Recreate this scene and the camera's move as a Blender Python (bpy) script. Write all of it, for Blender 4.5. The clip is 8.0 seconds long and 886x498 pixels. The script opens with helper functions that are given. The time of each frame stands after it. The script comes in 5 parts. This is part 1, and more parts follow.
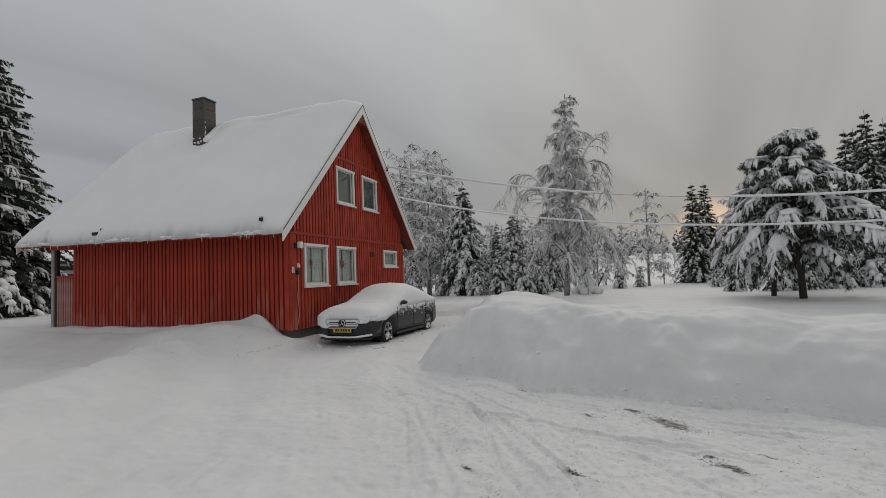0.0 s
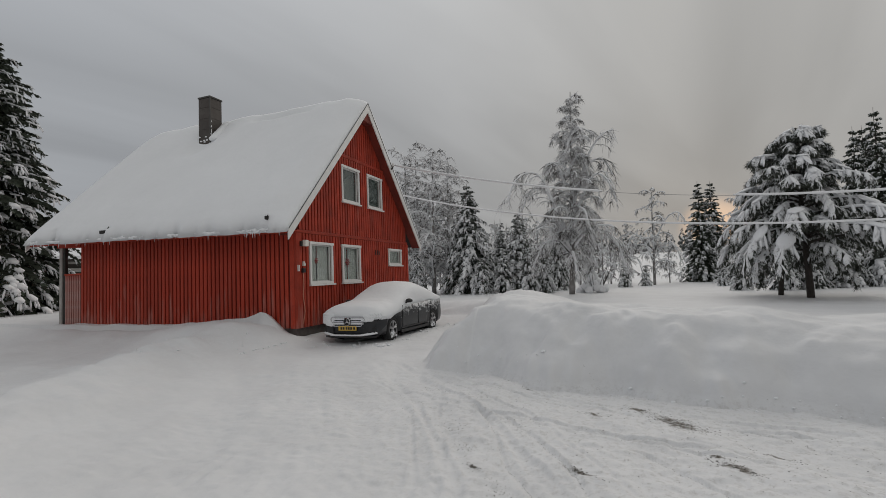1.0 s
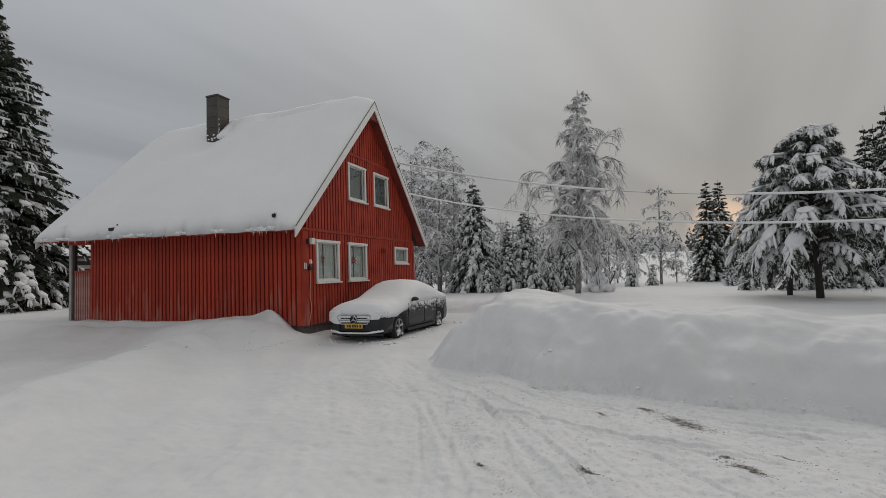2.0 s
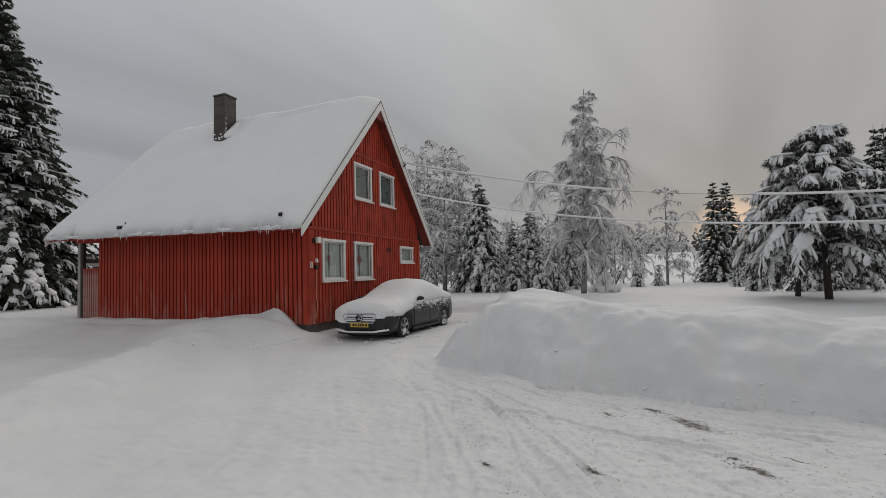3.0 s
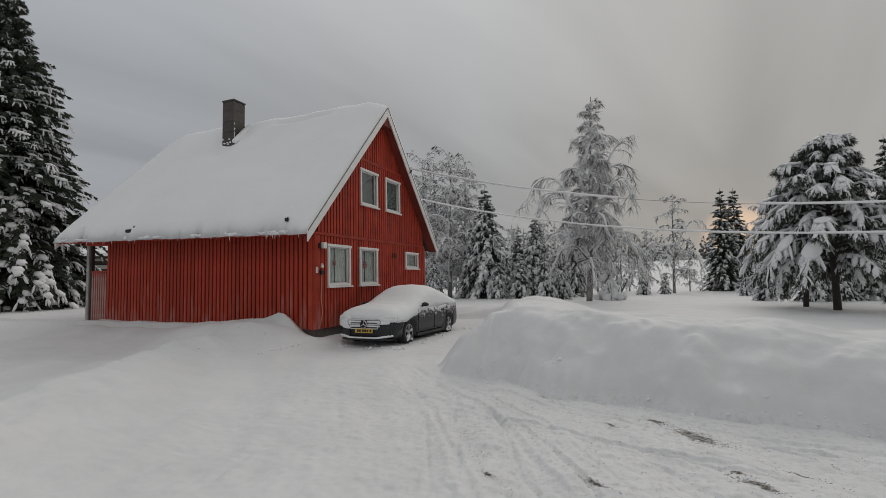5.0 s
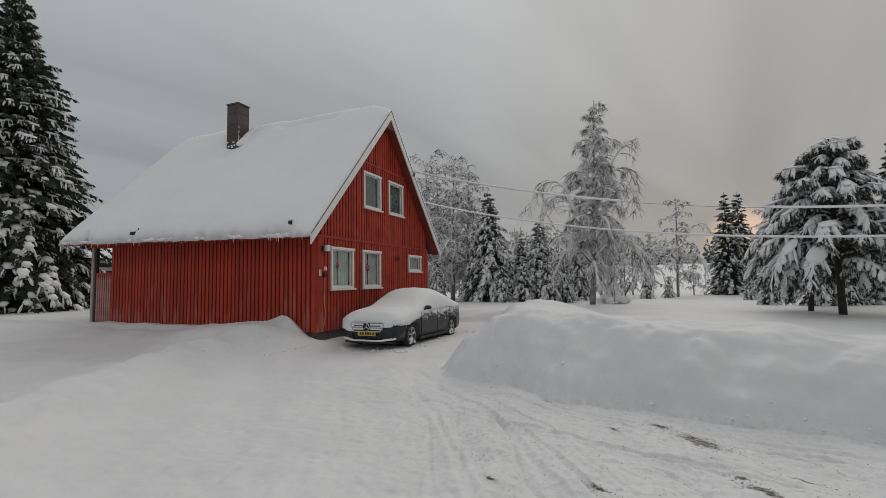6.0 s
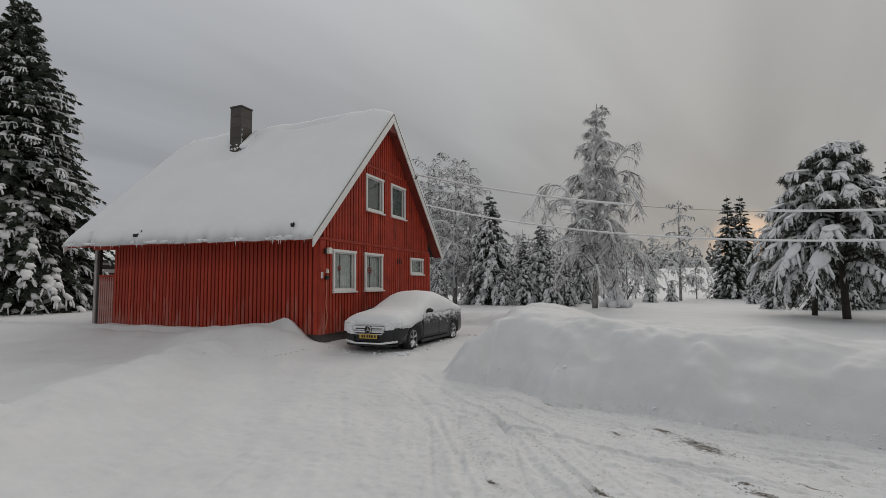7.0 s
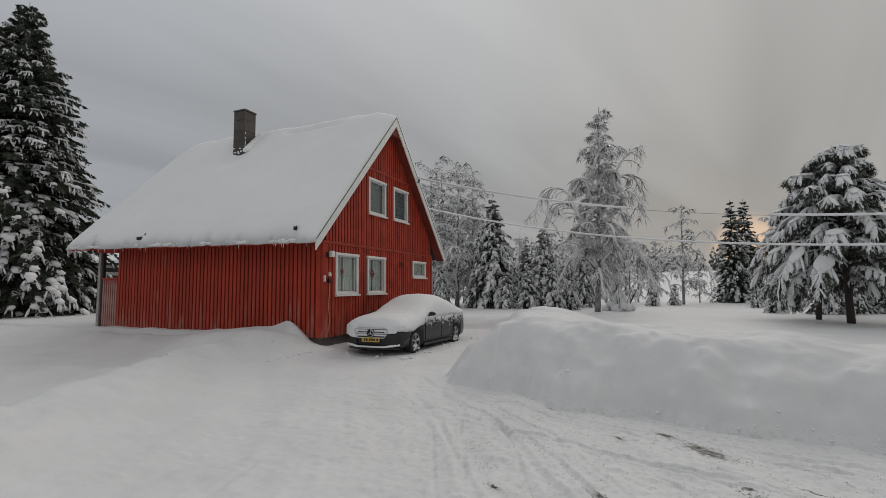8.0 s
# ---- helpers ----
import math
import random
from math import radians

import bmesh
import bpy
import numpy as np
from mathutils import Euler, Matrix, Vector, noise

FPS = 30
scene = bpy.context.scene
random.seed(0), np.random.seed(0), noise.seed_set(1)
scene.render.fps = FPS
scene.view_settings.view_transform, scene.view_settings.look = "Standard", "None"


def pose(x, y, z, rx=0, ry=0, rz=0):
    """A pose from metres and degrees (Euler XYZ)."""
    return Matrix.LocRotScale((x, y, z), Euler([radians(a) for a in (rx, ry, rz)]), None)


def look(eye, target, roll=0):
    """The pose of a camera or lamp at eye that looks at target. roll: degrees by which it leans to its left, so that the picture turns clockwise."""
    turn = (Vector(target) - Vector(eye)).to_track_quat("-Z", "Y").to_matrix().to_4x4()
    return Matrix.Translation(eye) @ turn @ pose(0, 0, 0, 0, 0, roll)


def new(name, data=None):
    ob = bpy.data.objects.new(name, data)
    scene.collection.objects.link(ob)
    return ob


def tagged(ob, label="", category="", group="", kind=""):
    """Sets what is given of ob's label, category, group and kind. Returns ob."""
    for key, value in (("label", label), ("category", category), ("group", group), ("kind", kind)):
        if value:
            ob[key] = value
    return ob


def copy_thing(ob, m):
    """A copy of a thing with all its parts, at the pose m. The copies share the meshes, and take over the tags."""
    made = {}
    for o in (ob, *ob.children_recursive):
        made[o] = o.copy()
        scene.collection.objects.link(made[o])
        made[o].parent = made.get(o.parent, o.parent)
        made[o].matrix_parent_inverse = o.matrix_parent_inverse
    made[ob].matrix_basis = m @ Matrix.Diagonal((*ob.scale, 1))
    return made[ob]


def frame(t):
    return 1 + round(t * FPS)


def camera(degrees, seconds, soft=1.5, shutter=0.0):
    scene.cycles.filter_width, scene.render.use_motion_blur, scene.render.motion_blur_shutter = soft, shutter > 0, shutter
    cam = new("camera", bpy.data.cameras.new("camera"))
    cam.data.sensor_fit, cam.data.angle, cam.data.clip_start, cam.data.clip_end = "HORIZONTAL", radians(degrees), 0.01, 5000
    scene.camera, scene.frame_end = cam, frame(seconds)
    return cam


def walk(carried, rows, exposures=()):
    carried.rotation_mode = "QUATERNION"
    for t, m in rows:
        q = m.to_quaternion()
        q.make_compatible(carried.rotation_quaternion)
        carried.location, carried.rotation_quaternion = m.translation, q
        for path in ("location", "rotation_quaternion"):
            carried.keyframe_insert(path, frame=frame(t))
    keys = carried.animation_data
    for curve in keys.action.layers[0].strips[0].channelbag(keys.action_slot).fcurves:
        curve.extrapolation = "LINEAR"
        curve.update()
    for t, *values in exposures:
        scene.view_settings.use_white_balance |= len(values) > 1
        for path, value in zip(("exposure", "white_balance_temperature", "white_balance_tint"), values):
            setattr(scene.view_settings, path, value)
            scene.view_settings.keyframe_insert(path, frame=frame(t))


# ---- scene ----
cam = camera(87.1, 8.0, 0.7)
PATH = [
    (0, (7.962, -10.489, 1.79), (7.311, -8.601, 1.904), -2.3),
    (0.5, (7.95, -10.495, 1.792), (7.292, -8.61, 1.903), -2.2),
    (1, (7.951, -10.494, 1.792), (7.281, -8.612, 1.9), -2.2),
    (1.5, (7.943, -10.495, 1.791), (7.262, -8.618, 1.896), -2.1),
    (3, (7.914, -10.503, 1.786), (7.201, -8.637, 1.887), -1.7),
    (3.5, (7.918, -10.508, 1.789), (7.198, -8.646, 1.894), -1.6),
    (4, (7.926, -10.509, 1.798), (7.2, -8.648, 1.91), -1.4),
    (4.5, (7.935, -10.519, 1.815), (7.206, -8.661, 1.933), -1.2),
    (6, (7.941, -10.522, 1.824), (7.195, -8.672, 1.961), -0.9),
    (6.5, (7.943, -10.526, 1.828), (7.193, -8.677, 1.971), -0.8),
    (7, (7.942, -10.516, 1.822), (7.188, -8.67, 1.972), -0.7),
    (7.5, (7.939, -10.524, 1.826), (7.181, -8.68, 1.984), -0.7),
    (8, (7.942, -10.525, 1.828), (7.179, -8.683, 1.992), -0.6),
]
walk(cam, [(t, look(eye, target, roll)) for t, eye, target, roll in PATH])

# ---- world and sun: overcast winter afternoon, low sun behind cloud over the field ----
GLOW = Vector((0.19, 0.975, 0.062)).normalized()
world = bpy.data.worlds.new("winter_sky")
scene.world = world
world.use_nodes = True
wt = world.node_tree
wt.nodes.clear()


def wnode(kind, **kw):
    n = wt.nodes.new(kind)
    for k, v in kw.items():
        n.inputs[k].default_value = v
    return n


def wlink(a, b):
    wt.links.new(a, b)


w_out = wt.nodes.new("ShaderNodeOutputWorld")
w_add = wt.nodes.new("ShaderNodeAddShader")
nishita = wt.nodes.new("ShaderNodeTexSky")
nishita.sky_type, nishita.sun_disc = "NISHITA", False
nishita.sun_elevation, nishita.sun_rotation = radians(6.0), radians(7.5)
nishita.dust_density = 3.0
bg_clear = wnode("ShaderNodeBackground", Strength=0.0006)
wlink(nishita.outputs[0], bg_clear.inputs[0])
w_co = wt.nodes.new("ShaderNodeTexCoord")
w_sep = wt.nodes.new("ShaderNodeSeparateXYZ")
wlink(w_co.outputs["Generated"], w_sep.inputs[0])
w_rise = wt.nodes.new("ShaderNodeMapRange")
w_rise.interpolation_type = "SMOOTHSTEP"
w_rise.inputs["From Min"].default_value, w_rise.inputs["From Max"].default_value = 0.0, 0.95
w_rise.inputs["To Min"].default_value, w_rise.inputs["To Max"].default_value = 0.365, 0.64
wlink(w_sep.outputs["Z"], w_rise.inputs["Value"])
# cloud streaks on a flat layer overhead, drawn out along the wind
w_lift = wt.nodes.new("ShaderNodeMath")
w_lift.operation = "ADD"
w_lift.inputs[1].default_value = 0.16
wlink(w_sep.outputs["Z"], w_lift.inputs[0])
w_flat = wt.nodes.new("ShaderNodeVectorMath")
w_flat.operation = "DIVIDE"
w_lift3 = wt.nodes.new("ShaderNodeCombineXYZ")
for k in range(3):
    wlink(w_lift.outputs[0], w_lift3.inputs[k])
wlink(w_co.outputs["Generated"], w_flat.inputs[0])
wlink(w_lift3.outputs[0], w_flat.inputs[1])
w_map = wt.nodes.new("ShaderNodeMapping")
w_map.vector_type = "TEXTURE"
w_map.inputs["Rotation"].default_value = (0, 0, radians(72))
w_map.inputs["Scale"].default_value = (2.6, 0.62, 1.0)
wlink(w_flat.outputs[0], w_map.inputs[0])
w_noise = wnode("ShaderNodeTexNoise", Scale=1.0, Detail=4.0, Roughness=0.42, Distortion=0.7)
wlink(w_map.outputs[0], w_noise.inputs["Vector"])
w_amp = wt.nodes.new("ShaderNodeMapRange")
w_amp.inputs["From Min"].default_value, w_amp.inputs["From Max"].default_value = 0.3, 0.7
w_amp.inputs["To Min"].default_value, w_amp.inputs["To Max"].default_value = 0.86, 1.13
wlink(w_noise.outputs[0], w_amp.inputs["Value"])
w_mul = wt.nodes.new("ShaderNodeMath")
w_mul.operation = "MULTIPLY"
wlink(w_rise.outputs[0], w_mul.inputs[0])
wlink(w_amp.outputs[0], w_mul.inputs[1])
w_tint = wt.nodes.new("ShaderNodeMix")
w_tint.data_type = "RGBA"
w_tint.inputs[6].default_value, w_tint.inputs[7].default_value = (0.96, 1.0, 1.06, 1), (1.012, 1.0, 0.972, 1)
w_side = wt.nodes.new("ShaderNodeMapRange")
w_side.inputs["From Min"].default_value, w_side.inputs["From Max"].default_value = -0.8, 0.1
wlink(w_sep.outputs["X"], w_side.inputs["Value"])
wlink(w_side.outputs[0], w_tint.inputs[0])
w_cloud = wt.nodes.new("ShaderNodeVectorMath")
w_cloud.operation = "SCALE"
wlink(w_tint.outputs[2], w_cloud.inputs[0])
wlink(w_mul.outputs[0], w_cloud.inputs["Scale"])
# thin warm break in the cloud round the hidden sun
w_dot = wt.nodes.new("ShaderNodeVectorMath")
w_dot.operation = "DOT_PRODUCT"
w_dot.inputs[1].default_value = GLOW
wlink(w_co.outputs["Generated"], w_dot.inputs[0])
w_pow = wt.nodes.new("ShaderNodeMapRange")
w_pow.interpolation_type = "SMOOTHERSTEP"
w_pow.inputs["From Min"].default_value, w_pow.inputs["From Max"].default_value = 0.9972, 1.0
wlink(w_dot.outputs["Value"], w_pow.inputs["Value"])
w_glow = wt.nodes.new("ShaderNodeMix")
w_glow.data_type, w_glow.blend_type = "RGBA", "ADD"
w_glow.inputs[7].default_value = (0.46, 0.24, 0.085, 1)
wlink(w_pow.outputs[0], w_glow.inputs[0])
wlink(w_cloud.outputs[0], w_glow.inputs[6])
bg_cloud = wnode("ShaderNodeBackground", Strength=0.86)
wlink(w_glow.outputs[2], bg_cloud.inputs[0])
wlink(bg_clear.outputs[0], w_add.inputs[0])
wlink(bg_cloud.outputs[0], w_add.inputs[1])
wlink(w_add.outputs[0], w_out.inputs[0])

sun = new("sun", bpy.data.lights.new("sun", "SUN"))
sun.data.energy, sun.data.angle, sun.data.color = 0.75, radians(36), (1.0, 0.93, 0.85)
sun.matrix_world = look((0, 0, 60), Vector((0, 0, 60)) - Vector((0.05, 0.84, 0.54)))


# ---- materials ----
def material(name, color, rough=0.6, metal=0.0, vary=0.0, scale=5.0, bump=0.0, bump_scale=60.0, alt=None, island=0.0, fine=0.0, **kw):
    """Principled surface with colour variation at two scales and relief."""
    m = bpy.data.materials.new(name)
    m.use_nodes = True
    t = m.node_tree
    b = t.nodes["Principled BSDF"]
    b.inputs["Base Color"].default_value = (*color, 1)
    b.inputs["Roughness"].default_value = rough
    b.inputs["Metallic"].default_value = metal
    for k, v in kw.items():
        b.inputs[k.replace("_", " ")].default_value = v
    co = t.nodes.new("ShaderNodeTexCoord")
    if vary or alt:
        n1 = t.nodes.new("ShaderNodeTexNoise")
        n1.inputs["Scale"].default_value, n1.inputs["Detail"].default_value = scale, 5
        n2 = t.nodes.new("ShaderNodeTexNoise")
        n2.inputs["Scale"].default_value, n2.inputs["Detail"].default_value = scale * 9, 3
        t.links.new(co.outputs["Object"], n1.inputs["Vector"])
        t.links.new(co.outputs["Object"], n2.inputs["Vector"])
        mx = t.nodes.new("ShaderNodeMath")
        mx.operation = "MULTIPLY_ADD"
        mx.inputs[1].default_value = 0.4
        t.links.new(n2.outputs[0], mx.inputs[0])
        t.links.new(n1.outputs[0], mx.inputs[2])
        rg = t.nodes.new("ShaderNodeMapRange")
        rg.inputs["From Min"].default_value, rg.inputs["From Max"].default_value = 0.45, 0.95
        t.links.new(mx.outputs[0], rg.inputs["Value"])
        mix = t.nodes.new("ShaderNodeMix")
        mix.data_type = "RGBA"
        a2 = alt or tuple(c * (1 - vary) for c in color)
        mix.inputs[6].default_value, mix.inputs[7].default_value = (*color, 1), (*a2, 1)
        t.links.new(rg.outputs[0], mix.inputs[0])
        out = mix.outputs[2]
        if island:
            geo = t.nodes.new("ShaderNodeNewGeometry") if island > 0 else t.nodes.new("ShaderNodeObjectInfo")
            hs = t.nodes.new("ShaderNodeHueSaturation")
            r2 = t.nodes.new("ShaderNodeMapRange")
            r2.inputs["To Min"].default_value, r2.inputs["To Max"].default_value = 1 - abs(island), 1 + abs(island)
            t.links.new(geo.outputs["Random Per Island" if island > 0 else "Random"], r2.inputs["Value"])
            t.links.new(r2.outputs[0], hs.inputs["Value"])
            t.links.new(out, hs.inputs["Color"])
            out = hs.outputs[0]
        t.links.new(out, b.inputs["Base Color"])
    if bump:
        n3 = t.nodes.new("ShaderNodeTexNoise")
        n3.inputs["Scale"].default_value, n3.inputs["Detail"].default_value = bump_scale, 6
        t.links.new(co.outputs["Object"], n3.inputs["Vector"])
        bp = t.nodes.new("ShaderNodeBump")
        bp.inputs["Strength"].default_value, bp.inputs["Distance"].default_value = bump, 0.02
        t.links.new(n3.outputs[0], bp.inputs["Height"])
        t.links.new(bp.outputs[0], b.inputs["Normal"])
    return m


M_SNOW = material("snow", (0.83, 0.845, 0.865), 0.75, vary=0.05, scale=0.6, bump=0.35, bump_scale=9, Specular_IOR_Level=0.25)
M_SNOW_TREE = material("tree_snow", (0.84, 0.85, 0.87), 0.8, vary=0.08, scale=3, bump=0.4, bump_scale=25, Specular_IOR_Level=0.2)
M_GROUND = material("driven_snow", (0.725, 0.732, 0.746), 0.72, vary=0.10, scale=0.9, bump=0.32, bump_scale=16, Specular_IOR_Level=0.25)
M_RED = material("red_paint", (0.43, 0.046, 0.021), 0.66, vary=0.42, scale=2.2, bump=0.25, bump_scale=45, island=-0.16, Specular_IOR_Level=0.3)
# same red with shade put into the colour, for board gaps and gable soffits
M_RED_SHADE = material("shaded_red_paint", (0.20, 0.026, 0.014), 0.75, vary=0.5, scale=3, bump=0.3)
M_WHITE = material("white_paint", (0.78, 0.77, 0.75), 0.5, vary=0.1, scale=4, bump=0.1)
M_DARK = material("dark_void", (0.03, 0.028, 0.026), 0.9, vary=0.2)
M_CONCRETE = material("foundation_block", (0.16, 0.14, 0.13), 0.9, vary=0.4, scale=6, bump=0.6, bump_scale=30)
M_ROOF = material("roof_felt", (0.05, 0.045, 0.042), 0.9, vary=0.3, bump=0.3)
M_CHIM = material("rusty_chimney_sheet", (0.05, 0.04, 0.034), 0.6, metal=0.2, alt=(0.085, 0.075, 0.068), scale=2.5, bump=0.2, bump_scale=20, island=-0.25)
M_MORTAR = material("sooty_mortar", (0.06, 0.054, 0.05), 0.95, vary=0.4, bump=0.5)
M_TIN = material("weathered_tin", (0.1, 0.095, 0.09), 0.55, metal=0.6, vary=0.3, scale=8)
M_CURTAIN = material("curtain_cloth", (0.75, 0.75, 0.72), 0.9, vary=0.2, scale=6)
M_BLIND = material("grey_green_blind", (0.12, 0.15, 0.138), 0.9, vary=0.15, scale=3)
M_STAR = material("red_paper_star", (0.4, 0.03, 0.03), 0.8, vary=0.3)
M_PLASTER = material("inner_wall", (0.5, 0.48, 0.44), 0.9, vary=0.1)
M_CAR = material("dark_grey_car_paint", (0.018, 0.0195, 0.023), 0.42, metal=0.0, Specular_IOR_Level=0.4, vary=0.3, scale=3, Coat_Weight=0.25)
M_CARGLASS = material("tinted_car_glass", (0.012, 0.013, 0.014), 0.06)
M_TYRE = material("rubber_tyre", (0.02, 0.02, 0.02), 0.85, vary=0.3, bump=0.3)
M_RIM = material("alloy_rim", (0.45, 0.45, 0.46), 0.35, metal=0.9, vary=0.3, scale=12)
M_CHROME = material("chrome_trim", (0.6, 0.6, 0.62), 0.18, metal=1.0)
M_PLASTIC = material("black_plastic", (0.014, 0.014, 0.015), 0.5, vary=0.2)
M_PLATE = material("yellow_plate", (0.62, 0.40, 0.07), 0.6, vary=0.1)
M_INK = material("black_ink", (0.015, 0.015, 0.015), 0.6)
M_NEEDLE = material("spruce_needles", (0.072, 0.086, 0.064), 0.75, vary=0.4, scale=4, island=0.35, Specular_IOR_Level=0.2)
M_NEEDLE_FROST = material("frosted_needles", (0.135, 0.15, 0.13), 0.8, vary=0.4, scale=4, island=0.4, Specular_IOR_Level=0.2)
M_PINE = material("pine_needles", (0.10, 0.11, 0.09), 0.8, vary=0.4, scale=4, island=0.45, Specular_IOR_Level=0.2)
M_BARK = material("dark_bark", (0.05, 0.042, 0.036), 0.9, vary=0.4, scale=8, bump=0.8, bump_scale=30)
M_TWIG = material("dark_twigs", (0.055, 0.048, 0.043), 0.9, vary=0.3, island=0.3)
M_FROST = material("frosted_twigs", (0.85, 0.85, 0.86), 0.85, vary=0.08, island=0.12)
M_CABLE = material("frosted_cable", (0.30, 0.30, 0.30), 0.7)
M_GREYWOOD = material("grey_weathered_wood", (0.42, 0.40, 0.38), 0.8, vary=0.35, scale=6, bump=0.4)
M_GRIT = material("wet_gravel", (0.05, 0.045, 0.038), 0.85, vary=0.4, island=0.4)
M_PORCH = material("worn_red_paint", (0.30, 0.05, 0.035), 0.7, alt=(0.42, 0.30, 0.27), scale=3.0, bump=0.3, bump_scale=45)
M_FARWOOD = material("far_frosted_woods", (0.12, 0.125, 0.125), 0.9, vary=0.4, scale=0.3, island=0.4)
M_LEAD = material("faded_red_lead", (0.55, 0.22, 0.15), 0.6)
M_LAMP = material("lamp_housing", (0.75, 0.73, 0.68), 0.5)

# dirt ground into the packed snow in a few worn places
DIRT = [(8.18, -4.25, 0.24, 0.10), (8.56, -4.6, 0.46, 0.24), (8.9, -5.8, 0.26, 0.10), (8.78, -5.57, 0.13, 0.06), (6.64, -6.21, 0.09, 0.05), (7.62, -6.2, 0.26, 0.06), (7.68, -4.53, 0.18, 0.06), (6.68, -3.35, 0.14, 0.03), (6.3, -2.97, 0.08, 0.03), (9.33, -5.36, 0.2, 0.05)]
gt = M_GROUND.node_tree
g_bsdf = gt.nodes["Principled BSDF"]
g_base = g_bsdf.inputs["Base Color"].links[0].from_socket
g_geo = gt.nodes.new("ShaderNodeNewGeometry")
g_sum = None
for x, y, a, b in DIRT:
    mp = gt.nodes.new("ShaderNodeMapping")
    mp.vector_type = "TEXTURE"
    mp.inputs["Location"].default_value, mp.inputs["Rotation"].default_value, mp.inputs["Scale"].default_value = (x, y, 0), (0, 0, -0.70), (a, b, 5)
    gt.links.new(g_geo.outputs["Position"], mp.inputs[0])
    ln = gt.nodes.new("ShaderNodeVectorMath")
    ln.operation = "LENGTH"
    gt.links.new(mp.outputs[0], ln.inputs[0])
    mr = gt.nodes.new("ShaderNodeMapRange")
    mr.interpolation_type = "SMOOTHSTEP"
    mr.inputs["From Min"].default_value, mr.inputs["From Max"].default_value = 1.25, 0.1
    gt.links.new(ln.outputs["Value"], mr.inputs["Value"])
    if g_sum is None:
        g_sum = mr.outputs[0]
    else:
        ad = gt.nodes.new("ShaderNodeMath")
        ad.operation = "MAXIMUM"
        gt.links.new(g_sum, ad.inputs[0])
        gt.links.new(mr.outputs[0], ad.inputs[1])
        g_sum = ad.outputs[0]
g_map = gt.nodes.new("ShaderNodeMapping")
g_map.inputs["Rotation"].default_value, g_map.inputs["Scale"].default_value = (0, 0, 0.41), (15, 26, 1)
gt.links.new(g_geo.outputs["Position"], g_map.inputs[0])
g_no = gt.nodes.new("ShaderNodeTexNoise")
g_no.inputs["Scale"].default_value, g_no.inputs["Detail"].default_value, g_no.inputs["Roughness"].default_value = 1.0, 7, 0.7
gt.links.new(g_map.outputs[0], g_no.inputs["Vector"])
g_mul = gt.nodes.new("ShaderNodeMath")
g_mul.operation = "MULTIPLY_ADD"
g_mul.inputs[1].default_value = 0.42
gt.links.new(g_sum, g_mul.inputs[0])
gt.links.new(g_no.outputs[0], g_mul.inputs[2])
g_thr = gt.nodes.new("ShaderNodeMapRange")
g_thr.inputs["From Min"].default_value, g_thr.inputs["From Max"].default_value = 0.765, 0.95
gt.links.new(g_mul.outputs[0], g_thr.inputs["Value"])
g_mix = gt.nodes.new("ShaderNodeMix")
g_mix.data_type = "RGBA"
g_mix.inputs[7].default_value = (0.13, 0.115, 0.095, 1)
gt.links.new(g_thr.outputs[0], g_mix.inputs[0])
gt.links.new(g_base, g_mix.inputs[6])
gt.links.new(g_mix.outputs[2], g_bsdf.inputs["Base Color"])

# fine specks of sand in the driven snow
s_map = gt.nodes.new("ShaderNodeMapping")
s_map.vector_type = "TEXTURE"
s_map.inputs["Location"].default_value, s_map.inputs["Rotation"].default_value, s_map.inputs["Scale"].default_value = (8.3, -5.2, 0), (0, 0, -0.41), (5.4, 2.7, 5)
gt.links.new(g_geo.outputs["Position"], s_map.inputs[0])
s_len = gt.nodes.new("ShaderNodeVectorMath")
s_len.operation = "LENGTH"
gt.links.new(s_map.outputs[0], s_len.inputs[0])
s_in = gt.nodes.new("ShaderNodeMapRange")
s_in.inputs["From Min"].default_value, s_in.inputs["From Max"].default_value = 1.2, 0.5
gt.links.new(s_len.outputs["Value"], s_in.inputs["Value"])
s_no = gt.nodes.new("ShaderNodeTexNoise")
s_no.inputs["Scale"].default_value, s_no.inputs["Detail"].default_value, s_no.inputs["Roughness"].default_value = 16.0, 8, 0.75
gt.links.new(g_geo.outputs["Position"], s_no.inputs["Vector"])
s_thr = gt.nodes.new("ShaderNodeMapRange")
s_thr.inputs["From Min"].default_value, s_thr.inputs["From Max"].default_value, s_thr.inputs["To Max"].default_value = 0.50, 0.78, 0.75
gt.links.new(s_no.outputs[0], s_thr.inputs["Value"])
s_mul = gt.nodes.new("ShaderNodeMath")
s_mul.operation = "MULTIPLY"
s_sep = gt.nodes.new("ShaderNodeSeparateXYZ")
gt.links.new(g_geo.outputs["Position"], s_sep.inputs[0])
s_flat = gt.nodes.new("ShaderNodeMapRange")
s_flat.inputs["From Min"].default_value, s_flat.inputs["From Max"].default_value = 0.16, 0.05
gt.links.new(s_sep.outputs["Z"], s_flat.inputs["Value"])
s_both = gt.nodes.new("ShaderNodeMath")
s_both.operation = "MULTIPLY"
gt.links.new(s_in.outputs[0], s_both.inputs[0])
gt.links.new(s_flat.outputs[0], s_both.inputs[1])
gt.links.new(s_both.outputs[0], s_mul.inputs[0])
gt.links.new(s_thr.outputs[0], s_mul.inputs[1])
s_mix = gt.nodes.new("ShaderNodeMix")
s_mix.data_type = "RGBA"
s_mix.inputs[7].default_value = (0.36, 0.345, 0.32, 1)
gt.links.new(s_mul.outputs[0], s_mix.inputs[0])
gt.links.new(g_mix.outputs[2], s_mix.inputs[6])
